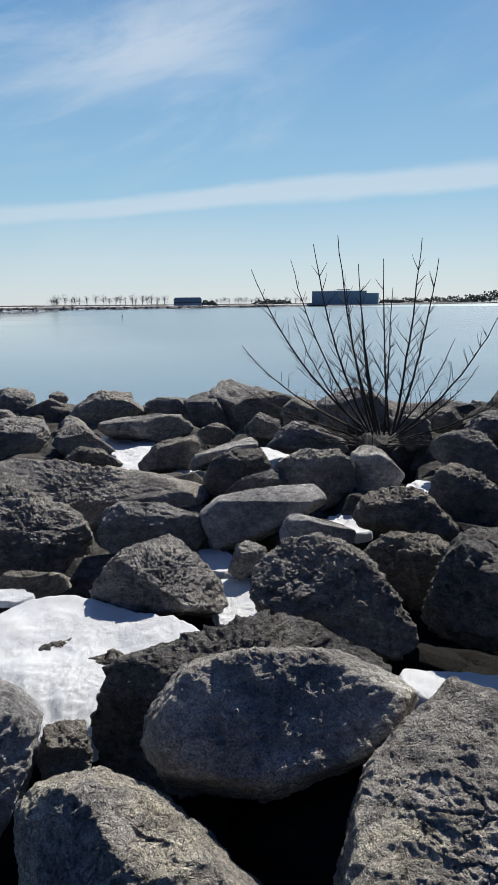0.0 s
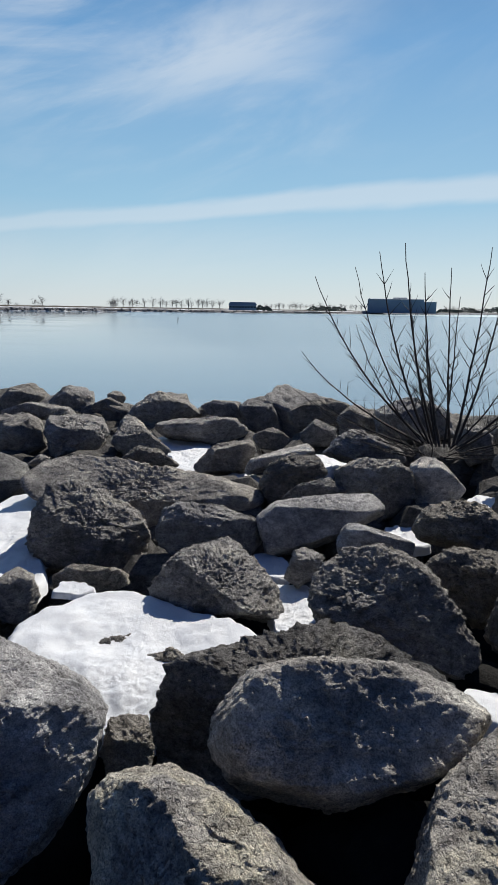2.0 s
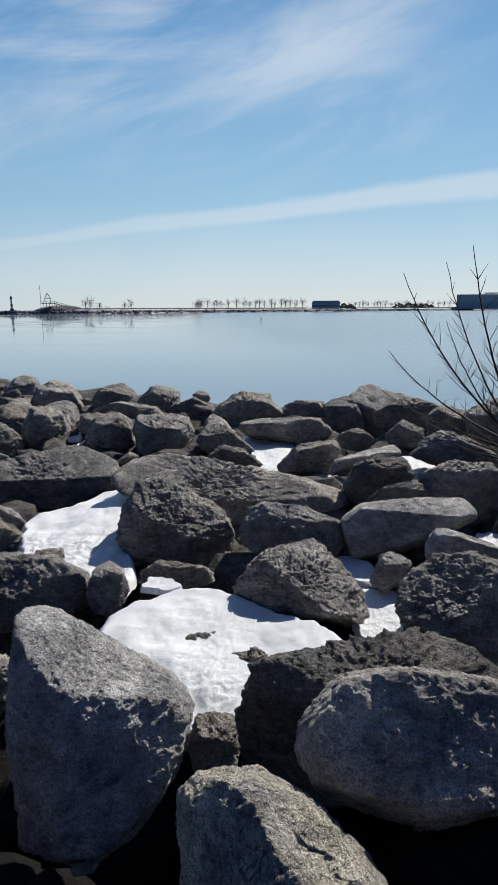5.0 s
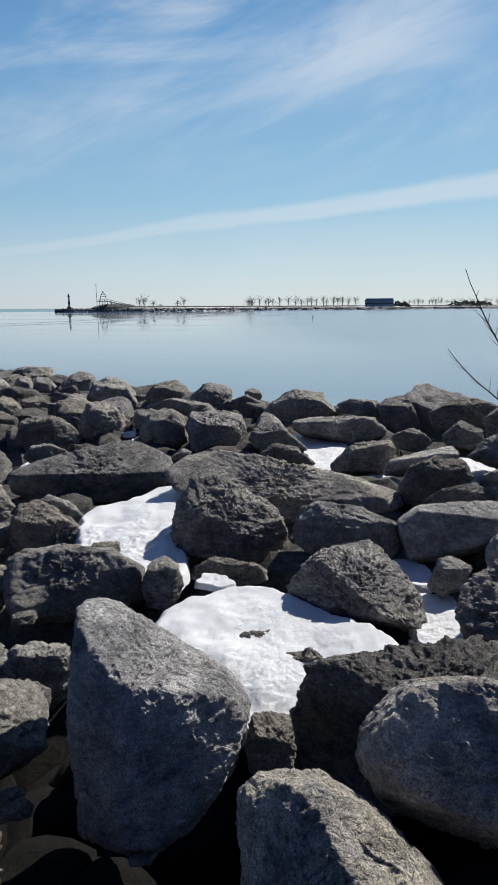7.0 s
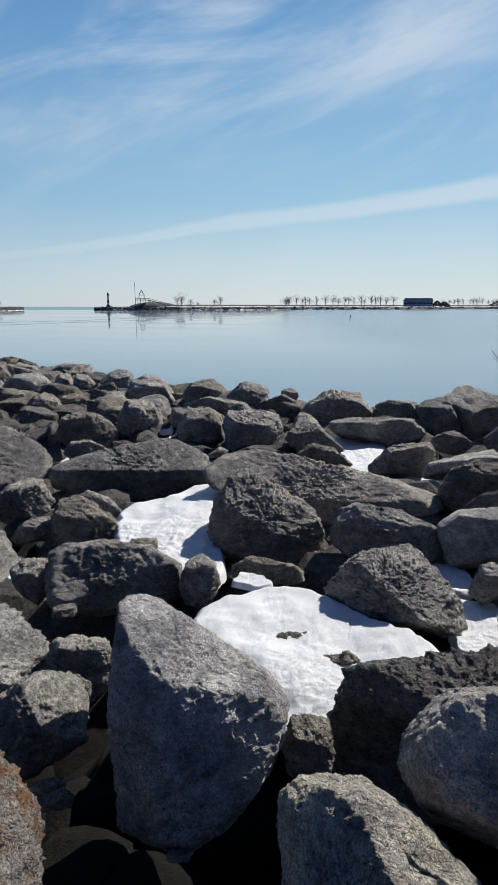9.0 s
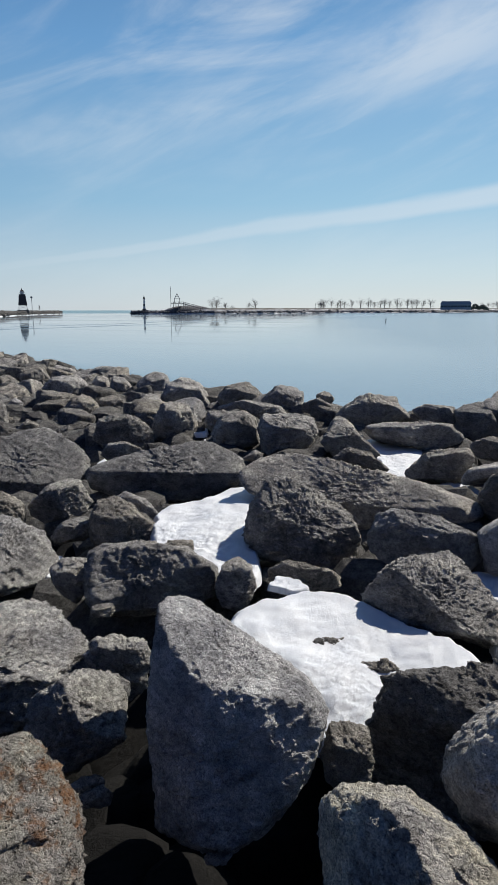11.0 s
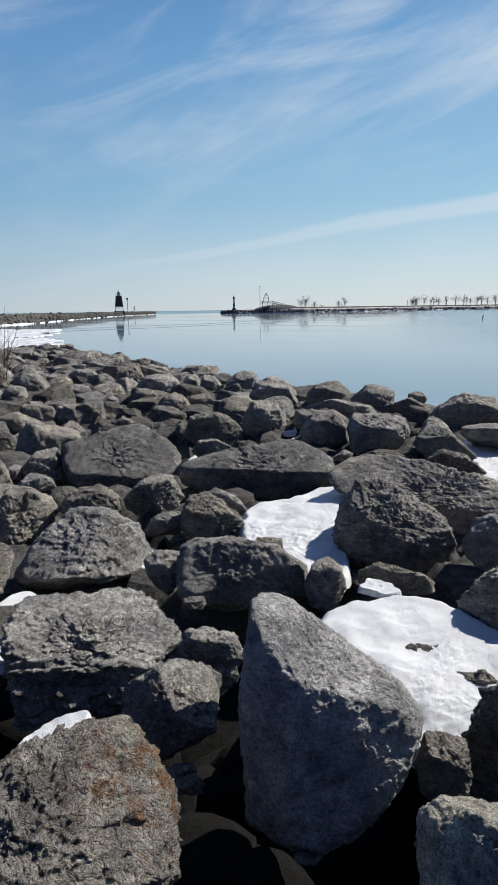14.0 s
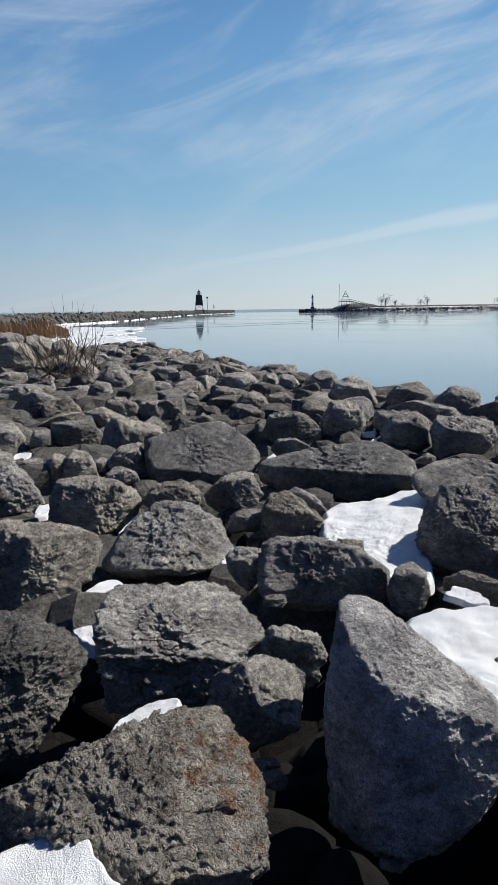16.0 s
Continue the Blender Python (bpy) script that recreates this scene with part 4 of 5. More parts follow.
# the block that carries the nearest snow
boulder(-1.47, 0.50, 0.80, 68.0, 47.0, ((170, 0.40), (125, 0.38), (90, 0.36), (45, 0.39), (0, 0.41), (-50, 0.42), (-95, 0.40), (-140, 0.42)), 150, 6)
# small tan stones that the sun reaches between the near blocks
boulder(-1.63, 1.60, 0.72, 45.5, 45.0, ((160, 0.068), (100, 0.031), (35, 0.056), (-30, 0.062), (-100, 0.037)), 140, 5, tan=True, chips=2)
boulder(-1.06, 1.56, 0.72, 34.2, 45.0, ((160, 0.05), (100, 0.02), (35, 0.04), (-30, 0.04), (-100, 0.03)), 142, 5, tan=True, chips=2)
boulder(-2.68, 3.01, 0.62, 41.7, 45.0, ((160, 0.08), (100, 0.04), (35, 0.07), (-30, 0.08), (-100, 0.05)), 143, 5, tan=True, chips=2)
boulder(-1.70, 1.63, 0.72, 46.1, 45.0, ((160, 0.074), (100, 0.037), (35, 0.062), (-30, 0.068), (-100, 0.043)), 144, 5, tan=True, chips=2)


# ---- rubble between and beyond the boulders ----
def rubble(name, label, places, seed, level=3, mat=None):
    chance = random.Random(seed)
    verts, faces = [], []
    shapes = []
    for k in range(14):
        facets = []
        for j in range(5):
            v = Vector((chance.gauss(0, 1), chance.gauss(0, 1), chance.gauss(0, 0.8))).normalized()
            facets.append((*v, chance.uniform(0.32, 0.52)))
        for v in ((0, 0, -1), (0, 0, 1), (1, 0, 0), (-1, 0, 0), (0, 1, 0), (0, -1, 0)):
            facets.append((*v, chance.uniform(0.38, 0.55)))
        mesh = boulder_mesh("shape", facets, seed + k, level, Matrix(), "")
        co = np.zeros(len(mesh.vertices) * 3)
        mesh.vertices.foreach_get("co", co)
        shapes.append((co.reshape(-1, 3), np.array([tuple(p.vertices) for p in mesh.polygons])))
        bpy.data.meshes.remove(mesh)
    count = 0
    for x, y, z, s in places:
        co, fs = chance.choice(shapes)
        m = np.array(Euler((chance.uniform(-0.5, 0.5), chance.uniform(-0.5, 0.5), chance.uniform(0, 6.28))).to_matrix())
        co = (co * np.array([chance.uniform(0.85, 1.35), chance.uniform(0.85, 1.2), chance.uniform(0.75, 1.1)]) * s) @ m.T + (x, y, z)
        verts.append(co)
        faces.append(fs + count)
        count += len(co)
    mesh = bpy.data.meshes.new(name)
    mesh.from_pydata(np.concatenate(verts).tolist(), [], np.concatenate(faces).tolist())
    mesh.polygons.foreach_set("use_smooth", [level > 2] * len(mesh.polygons))
    mesh.materials.append(mat or ROCK)
    return tagged(new(name, mesh), label, "rubble", kind="stuff")


chance = random.Random(5)
places = []
for i in range(6200):
    x, y = chance.uniform(-42, 9), chance.uniform(0.9, 36)
    if y > shore_edge(x) + 0.3 or math.hypot(x, y) < 4.5:
        continue
    s = chance.uniform(0.4, 0.85)
    e = shore_edge(x)
    t = min(max((y - (e - 4.0)) / 4.0, 0), 1)
    s *= 1.25 if x < -9 else 1.0
    z = (grade(x, y) - 0.70) * (1 - t) + (WATER + 0.02) * t
    places.append((x, y, z - 0.1 * chance.random(), s))
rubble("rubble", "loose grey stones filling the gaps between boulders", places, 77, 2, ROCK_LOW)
# near-black stones that paint the shade between the near boulders
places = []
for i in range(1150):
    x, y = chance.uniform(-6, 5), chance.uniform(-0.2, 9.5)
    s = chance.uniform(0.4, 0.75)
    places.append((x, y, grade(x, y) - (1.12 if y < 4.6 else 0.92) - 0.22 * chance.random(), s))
rubble("dark_rubble", "stones deep in the gaps between boulders, coloured near black for shade", places, 78, 3, ROCK_GAP_SHADE)


def bank_boulders():
    """The many further boulders of the bank, of twelve shapes turned and sized differently."""
    chance = random.Random(21)
    shapes = []
    for k in range(12):
        facets = []
        for j in range(5):
            v = Vector((chance.gauss(0, 1), chance.gauss(0, 1), chance.gauss(0, 0.9))).normalized()
            facets.append((*v, chance.uniform(0.38, 0.58)))
        for v in ((0, 0, -1), (0, 0, 1), (1, 0, 0), (-1, 0, 0), (0, 1, 0), (0, -1, 0)):
            facets.append((*v, chance.uniform(0.30, 0.50)))
        mesh = boulder_mesh("boulder", facets, 300 + k, 5, Matrix(), "")
        mesh.materials.append((ROCK_PIT, ROCK, ROCK_LOW, ROCK_PIT)[k % 4])
        shapes.append(mesh)
    taken = []
    for k in range(22):
        x = -9.5 + 0.78 * k + chance.uniform(-0.15, 0.15)
        y = shore_edge(x) - 1.5 + chance.uniform(-0.3, 0.3)
        s = chance.uniform(0.95, 1.35)
        taken.append((x, y, s))
        ob = new("boulder", chance.choice(shapes))
        ob.matrix_world = Matrix.LocRotScale((x, y, grade(min(x, 0.5), y) - 0.72 - 0.22 * min(max(x - 0.5, 0), 1.5)), Euler((chance.uniform(-0.3, 0.3), chance.uniform(-0.3, 0.3), chance.uniform(0, 6.28))), (s * 1.15, s, s * 0.95))
        tagged(ob, "weathered grey limestone boulder at the water's edge", "boulder", "shore rip-rap boulders")
    for i in range(6000):
        x, y = chance.uniform(-40, 6), chance.uniform(3, 34)
        e = shore_edge(x)
        around = math.degrees(math.atan2(-x, y))
        if y > e or len(taken) >= 190 or around > 66:
            continue
        traced = -8 < x < 3 and y < 11 or around < 58 and math.hypot(x, y) < 12.5
        if traced and not (y > e - 2.5):
            continue
        s = chance.uniform(0.75, 1.35)
        if any((x - a) ** 2 + (y - b) ** 2 < (0.42 * (s + c)) ** 2 for a, b, c in taken):
            continue
        taken.append((x, y, s))
        t = min(max((y - (e - 4.5)) / 4.5, 0), 1)
        z = (grade(x, y) - 0.45) * (1 - t) + (WATER + 0.1) * t
        ob = new("boulder", chance.choice(shapes))
        ob.matrix_world = Matrix.LocRotScale((x, y, z), Euler((chance.uniform(-0.35, 0.35), chance.uniform(-0.35, 0.35), chance.uniform(0, 6.28))), (s * chance.uniform(0.9, 1.25), s, s * chance.uniform(0.75, 1.1)))
        tagged(ob, "weathered grey limestone boulder in the shore rip-rap", "boulder", "shore rip-rap boulders")


bank_boulders()


# ---- snow ----
def snow_patch(x, y, z, reach, seed, slump=0.0):
    """A drift of old snow that the boulders hem in; reach: how far it lies from the middle, all round from +x; slump: how far its near side sags."""
    bm = bmesh.new()
    rings, spokes = (64, 168) if max(reach) > 0.4 else (24, 80)
    span = sum(reach) / len(reach)
    rim = []
    for k in range(spokes):
        q = k / spokes * len(reach)
        i, f = int(q), q - int(q)
        f = f * f * (3 - 2 * f)
        r = reach[i] * (1 - f) + reach[(i + 1) % len(reach)] * f
        a = 2 * math.pi * k / spokes
        rim.append(r * (1 + 0.07 * noise.noise((math.cos(a) * 3 + seed, math.sin(a) * 3, 3.1)) + 0.04 * noise.noise((math.cos(a) * 13 + seed, math.sin(a) * 13, 1.1))))
    last = None
    middle = bm.verts.new((0, 0, 0.02 * noise.noise((seed, 0, 0.5))))
    for r in range(1, rings + 1):
        q = r / rings
        ring = []
        for k in range(spokes):
            a = 2 * math.pi * k / spokes
            px, py = math.cos(a) * q * rim[k], math.sin(a) * q * rim[k]
            h = 0.045 * noise.noise((px * 1.7 + seed, py * 1.7, 0.5)) + 0.022 * noise.noise((px * 5 + seed, py * 5, 1.5))
            low = min(max((-py - 0.05) / 0.75, 0), 1)
            rough = 0.4 + 0.6 * min(1.0, low * 3)
            h += rough * (0.014 * noise.noise((px * 15 + seed, py * 15, 2.5)) + 0.008 * noise.noise((px * 37 + seed, py * 37, 4.5)))
            h -= slump * low ** 1.6 + min(span * 0.4, 0.09) * (max(0, q - 0.90) / 0.10) ** 2
            ring.append(bm.verts.new((px, py, h)))
        for k in range(spokes):
            if last is None:
                bm.faces.new((middle, ring[k], ring[(k + 1) % spokes]))
            else:
                bm.faces.new((last[k], ring[k], ring[(k + 1) % spokes], last[(k + 1) % spokes]))
        last = ring
    ob = link("snow_patch", bm, SNOW)
    ob.location = (x, y, z)
    return tagged(ob, "patch of old granular snow between the boulders", "snow", "snow patches")


snow_patch(-0.96, 2.89, 0.735, (0.66, 0.78, 0.66, 0.64, 0.82, 0.89, 0.90, 0.84, 0.67, 0.58, 0.50, 0.52, 0.52, 0.58), 1, 0.22)
snow_patch(-2.78, 4.85, 0.55, (0.55, 0.53, 0.61, 0.89, 1.54, 0.95, 0.94, 0.71, 0.61, 0.64, 0.66, 0.78, 1.21, 0.71), 2)
snow_patch(-1.83, 8.96, 0.48, (0.40, 0.43, 0.60, 0.92, 1.14, 0.96, 0.43, 0.32, 0.30, 0.35, 0.57, 1.43, 0.63, 0.45), 3)
snow_patch(-0.26, 4.55, 0.59, (0.15, 0.15, 0.16, 0.20, 0.28, 0.29, 0.19, 0.14, 0.13, 0.15, 0.21, 0.26, 0.21, 0.16), 4)
snow_patch(-0.10, 3.68, 0.65, (0.17, 0.18, 0.22, 0.45, 0.42, 0.27, 0.19, 0.16, 0.16, 0.19, 0.32, 0.38, 0.25, 0.19), 5)
snow_patch(0.43, 8.05, 0.60, (0.22, 0.28, 0.34, 0.50, 0.42, 0.44, 0.30, 0.26, 0.26, 0.32, 0.58, 0.37, 0.25, 0.21), 6)
snow_patch(1.74, 5.80, 0.76, (0.17, 0.21, 0.43, 0.47, 0.27, 0.21, 0.20, 0.22, 0.27, 0.32, 0.41, 0.27, 0.18, 0.16), 7)
snow_patch(0.92, 5.27, 0.64, (0.18, 0.19, 0.26, 0.33, 0.27, 0.27, 0.21, 0.18, 0.19, 0.24, 0.25, 0.28, 0.28, 0.20), 8)
snow_patch(1.90, 4.93, 0.72, (0.16, 0.19, 0.34, 0.30, 0.32, 0.22, 0.17, 0.16, 0.18, 0.27, 0.29, 0.24, 0.19, 0.16), 9)
snow_patch(0.97, 2.57, 0.82, (0.31, 0.18, 0.10, 0.09, 0.10, 0.14, 0.26, 0.26, 0.24, 0.25, 0.19, 0.19, 0.21, 0.29), 10)
snow_patch(-0.77, 7.24, 0.54, (0.23, 0.21, 0.24, 0.26, 0.26, 0.33, 0.29, 0.23, 0.22, 0.24, 0.22, 0.24, 0.35, 0.29), 11)
snow_patch(-3.76, 2.26, 0.41, (0.22, 0.17, 0.16, 0.18, 0.25, 0.76, 0.56, 0.37, 0.26, 0.20, 0.18, 0.21, 0.30, 0.43), 12)
snow_patch(-1.46, 0.51, 1.20, (0.17, 0.20, 0.19, 0.15, 0.17, 0.22, 0.26, 0.26, 0.24, 0.22, 0.19, 0.17, 0.15, 0.15), 13)
snow_patch(-1.92, 1.20, 1.135, (0.07, 0.09, 0.12, 0.15, 0.10, 0.08, 0.07, 0.07, 0.08, 0.11, 0.15, 0.11, 0.08, 0.07), 14)
snow_patch(-5.57, 4.08, 0.17, (0.13, 0.11, 0.12, 0.15, 0.21, 0.40, 0.19, 0.12, 0.11, 0.11, 0.13, 0.23, 0.34, 0.18), 15)
snow_patch(-3.90, 3.92, 0.32, (0.09, 0.08, 0.08, 0.10, 0.17, 0.30, 0.12, 0.09, 0.08, 0.08, 0.10, 0.18, 0.27, 0.13), 16)
snow_patch(-7.40, 4.07, 0.01, (0.12, 0.10, 0.09, 0.10, 0.14, 0.33, 0.25, 0.13, 0.10, 0.10, 0.11, 0.15, 0.29, 0.25), 17)
snow_patch(-11.71, 6.19, -0.28, (0.24, 0.19, 0.18, 0.21, 0.32, 0.71, 0.35, 0.21, 0.18, 0.18, 0.22, 0.38, 0.61, 0.46), 18)
snow_patch(-12.48, 7.18, -0.28, (0.38, 0.33, 0.28, 0.29, 0.37, 0.72, 0.45, 0.28, 0.23, 0.24, 0.30, 0.39, 0.59, 0.44), 19)
snow_patch(-6.36, 11.11, 0.10, (0.20, 0.17, 0.18, 0.24, 0.49, 0.47, 0.33, 0.21, 0.18, 0.18, 0.23, 0.42, 0.51, 0.29), 20)
snow_patch(-5.51, 9.85, 0.17, (0.11, 0.10, 0.10, 0.12, 0.22, 0.24, 0.12, 0.10, 0.09, 0.10, 0.14, 0.36, 0.31, 0.16), 21)
snow_patch(-6.62, 8.39, 0.05, (0.20, 0.20, 0.23, 0.35, 0.51, 0.31, 0.21, 0.18, 0.18, 0.21, 0.36, 0.46, 0.35, 0.26), 22)
snow_patch(-1.56, 3.62, 0.75, (0.15, 0.10, 0.09, 0.08, 0.10, 0.14, 0.12, 0.15, 0.10, 0.08, 0.10, 0.12), 23)


# ---- shrub on the bank ----
BARK = plain("dark_bark", (0.035, 0.028, 0.024), 0.75, 40.0, 0.4)
REED = plain("dry_reed", (0.34, 0.22, 0.12), 0.9, 3.0, 0.4)


def tube(bm, points, radii, sides=6):
    rings = []
    for i, p in enumerate(points):
        d = (points[min(i + 1, len(points) - 1)] - points[max(i - 1, 0)]).normalized()
        u = d.cross(Vector((0.31, 0.87, 0.39))).normalized()
        v = d.cross(u)
        rings.append([bm.verts.new(p + (u * math.cos(2 * math.pi * k / sides) + v * math.sin(2 * math.pi * k / sides)) * radii[i]) for k in range(sides)])
    for a, b in zip(rings, rings[1:]):
        for k in range(sides):
            bm.faces.new((a[k], a[(k + 1) % sides], b[(k + 1) % sides], b[k]))
    bm.faces.new(rings[0])
    bm.faces.new(rings[-1])


def twig(bm, start, way, length, radius, chance, depth):
    points, p, d = [start], start.copy(), way.normalized()
    n = 6
    for k in range(n):
        d = (d + Vector((chance.gauss(0, 0.05), chance.gauss(0, 0.05), chance.gauss(0.03, 0.03)))).normalized()
        p = p + d * length / n
        points.append(p.copy())
    tube(bm, points, [radius * (1 - 0.72 * k / n) for k in range(n + 1)], 5)
    if depth > 0:
        for k in range(2, n):
            if chance.random() < 0.62:
                out = Vector((chance.gauss(0, 1), chance.gauss(0, 0.7), chance.gauss(0.3, 0.4))).normalized()
                twig(bm, points[k], (d * 0.75 + out * 0.75), length * chance.uniform(0.25, 0.5), radius * 0.55, chance, depth - 1)


def stem(shrub, foot, tip, radius, seed, bark=None):
    """One bowed stem with its side twigs."""
    chance = random.Random(seed * 13)
    bm = bmesh.new()
    a, b = Vector(foot), Vector(tip)
    length = (b - a).length
    low = a + Vector(((b - a).x * 0.70, (b - a).y * 0.6, (b - a).z * 0.43))
    points = []
    n = 14
    for k in range(n + 1):
        t = k / n
        p = a * (1 - t) ** 2 + low * 2 * t * (1 - t) + b * t * t
        points.append(p + Vector((chance.gauss(0, 0.004), chance.gauss(0, 0.004), 0)) * (1 if 0 < k < n else 0))
    tube(bm, points, [radius * (1.10 - 0.85 * k / n) for k in range(n + 1)], 7)
    for k in range(3, n - 1):
        for side in range(2):
            if chance.random() < (0.85 if k < 10 else 0.65):
                d = (points[k] - points[k - 1]).normalized()
                out = Vector((chance.choice((-1, 1)) * chance.uniform(0.5, 1), chance.gauss(0, 0.5), chance.uniform(-0.1, 0.5)))
                twig(bm, points[k], d * 0.75 + out * 0.75, length * chance.uniform(0.08, 0.25) * (1.25 - 1.0 * k / n), radius * 0.34, chance, 1 if k < 8 else 0)
    bmesh.ops.translate(bm, verts=bm.verts, vec=-shrub.location)
    part("stem", bm, bark or BARK, shrub, smooth=True)


def make_shrub(x, y, z, label):
    ob = new("shrub")
    ob.location = (x, y, z)
    return tagged(ob, label, "shrub")


shrub = make_shrub(1.53, 7.4, 0.95, "leafless dark shrub with many thin stems between the boulders")
stem(shrub, (1.44, 7.56, 1.07), (0.05, 7.64, 3.02), 0.016, 1)
stem(shrub, (1.51, 7.54, 1.03), (0.54, 7.77, 3.14), 0.014, 2)
stem(shrub, (1.54, 7.48, 1.01), (0.77, 7.30, 3.28), 0.017, 3)
stem(shrub, (1.62, 7.52, 1.00), (1.02, 7.08, 3.35), 0.017, 4)
stem(shrub, (1.64, 7.37, 1.00), (1.32, 7.42, 3.06), 0.018, 5)
stem(shrub, (1.78, 7.45, 0.98), (1.56, 7.16, 3.10), 0.016, 6)
stem(shrub, (1.82, 7.45, 0.99), (2.15, 7.74, 3.38), 0.018, 7)
stem(shrub, (1.82, 7.31, 1.04), (2.25, 7.35, 3.11), 0.017, 8)
stem(shrub, (1.85, 7.27, 1.02), (2.83, 6.94, 2.43), 0.016, 9)
stem(shrub, (1.82, 7.29, 0.98), (2.86, 7.48, 1.83), 0.012, 10)
stem(shrub, (1.42, 7.45, 1.02), (-0.08, 8.00, 2.08), 0.014, 11)
stem(shrub, (1.58, 7.49, 0.97), (1.24, 7.83, 2.83), 0.015, 12)
stem(shrub, (1.69, 7.34, 1.00), (1.65, 7.03, 2.78), 0.014, 13)
stem(shrub, (1.78, 7.41, 0.97), (2.35, 6.91, 2.20), 0.012, 14)
stem(shrub, (1.47, 7.50, 1.01), (0.56, 7.50, 2.46), 0.012, 15)
stem(shrub, (1.62, 7.43, 0.98), (1.46, 7.86, 2.45), 0.018, 16)
stem(shrub, (1.97, 7.34, 0.96), (2.92, 6.63, 1.60), 0.010, 17)
stem(shrub, (1.28, 7.42, 0.99), (0.11, 7.64, 1.54), 0.008, 18)
stem(shrub, (1.22, 7.51, 1.01), (-0.22, 7.72, 1.67), 0.006, 19)
# thin low shoots round the foot
chance = random.Random(61)
for k in range(26):
    a = chance.uniform(0, 2 * math.pi)
    r = chance.uniform(0.5, 1.15)
    foot = (1.53 + 0.25 * math.cos(a), 7.4 + 0.2 * math.sin(a), 0.9 + chance.uniform(-0.1, 0.1))
    stem(shrub, foot, (foot[0] + 1.2 * r * math.cos(a), foot[1] + 0.6 * r * math.sin(a), foot[2] + chance.uniform(0.1, 0.75)), 0.005, 200 + k)


# ---- far things, placed by their bearing left of the first heading and their distance ----
def bearing(degrees, distance, z=0.0):
    return Vector((-math.sin(radians(degrees)) * distance, math.cos(radians(degrees)) * distance, z))


def box(bm, x0, y0, z0, x1, y1, z1, taper=1.0):
    cx, cy = (x0 + x1) / 2, (y0 + y1) / 2
    v = [bm.verts.new((x, y, z0)) for x, y in ((x0, y0), (x1, y0), (x1, y1), (x0, y1))]
    w = [bm.verts.new((cx + (x - cx) * taper, cy + (y - cy) * taper, z1)) for x, y in ((x0, y0), (x1, y0), (x1, y1), (x0, y1))]
    bm.faces.new(v[::-1])
    bm.faces.new(w)
    for k in range(4):
        bm.faces.new((v[k], v[(k + 1) % 4], w[(k + 1) % 4], w[k]))


def boxes(*sizes):
    bm = bmesh.new()
    for s in sizes:
        box(bm, *s)
    return bm


def rod(a, b, radius, sides=6):
    bm = bmesh.new()
    tube(bm, [Vector(a), Vector(b)], [radius, radius], sides)
    return bm


BLACK = plain("dark_red_brown_paint", (0.045, 0.035, 0.035), 0.6, 1.0, 0.2)
WHITE = plain("white_paint", (0.7, 0.7, 0.68), 0.6, 1.0, 0.1)
STEEL = plain("dark_steel", (0.10, 0.11, 0.12), 0.6, 1.0, 0.2)
# cladding colour includes a lightening that imitates haze over the water
CLAD = plain("blue_grey_cladding", (0.27, 0.34, 0.42), 0.7, 0.05, 0.12)
CLAD_ROOF = plain("grey_roof", (0.20, 0.26, 0.34), 0.7, 0.05, 0.12)
GLASS = plain("dark_window", (0.05, 0.07, 0.09), 0.2, 0.1, 0.1)
# stone raised to a paler grey, with far haze put into its colour
BANK = plain("dark_bank_stone", (0.12, 0.12, 0.122), 0.95, 0.3, 0.5)
BROWN = plain("winter_grass", (0.07, 0.06, 0.045), 0.95, 0.06, 0.35)
# wood lightened in colour to stand in for distance haze
WOOD = plain("hazed_bare_wood", (0.20, 0.185, 0.175), 0.9, 0.2, 0.3)
EVERGREEN = plain("evergreen_needles", (0.05, 0.065, 0.055), 0.9, 0.4, 0.4)


def strip(name, label, category, mat, line, profile, rough=0.0, seed=0, smooth=False):
    """A long bank along a line of (bearing, distance); profile: (towards the viewer, height) steps."""
    bm = bmesh.new()
    rows = []
    for i, (a, d) in enumerate(line):
        rows.append([bm.verts.new(bearing(a, d - out + rough * noise.noise((i * 1.7, j * 2.1 + seed, 0.3)), z + 0.35 * rough * noise.noise((i * 1.3 + 9, j * 1.7, seed)))) for j, (out, z) in enumerate(profile)])
    for p, q in zip(rows, rows[1:]):
        for j in range(len(profile) - 1):
            bm.faces.new((p[j], q[j], q[j + 1], p[j + 1]))
    return tagged(link(name, bm, mat, smooth=smooth), label, category, kind="structure")


def between(line, n):
    out = []
    for k in range(n + 1):
        t = k / n * (len(line) - 1)
        i = min(int(t), len(line) - 2)
        f = t - i
        out.append((line[i][0] * (1 - f) + line[i + 1][0] * f, line[i][1] * (1 - f) + line[i + 1][1] * f))
    return out


# the near breakwater with the lighthouse
BREAK_STONE = stone("breakwater_limestone", 0.12, 0.2, 0.6)
PATCHY = plain("patchy_old_snow", (0.42, 0.43, 0.45), 0.8, 0.25, 0.95)
BREAKWATER = between([(75, 105), (66, 120), (60, 136), (57, 148), (52, 180), (49.5, 222), (47, 284), (44.3, 385), (42.6, 450), (41.0, 500)], 160)
strip("breakwater", "long dark rubble breakwater reaching into the lake", "breakwater", BANK, BREAKWATER, ((0, WATER - 1), (1.5, WATER + 0.6), (-1.5, 1.1), (-4, 1.6), (-9, 1.6), (-14, WATER - 1)), 0.8, 3)
strip("ice_edge", "white rim of ice along the breakwater's foot", "ice", SNOW, BREAKWATER, ((3.5, WATER - 0.05), (3.0, WATER + 0.28), (0.4, WATER + 0.45), (-1.0, WATER + 0.3)), 0.7, 8)
chance = random.Random(11)
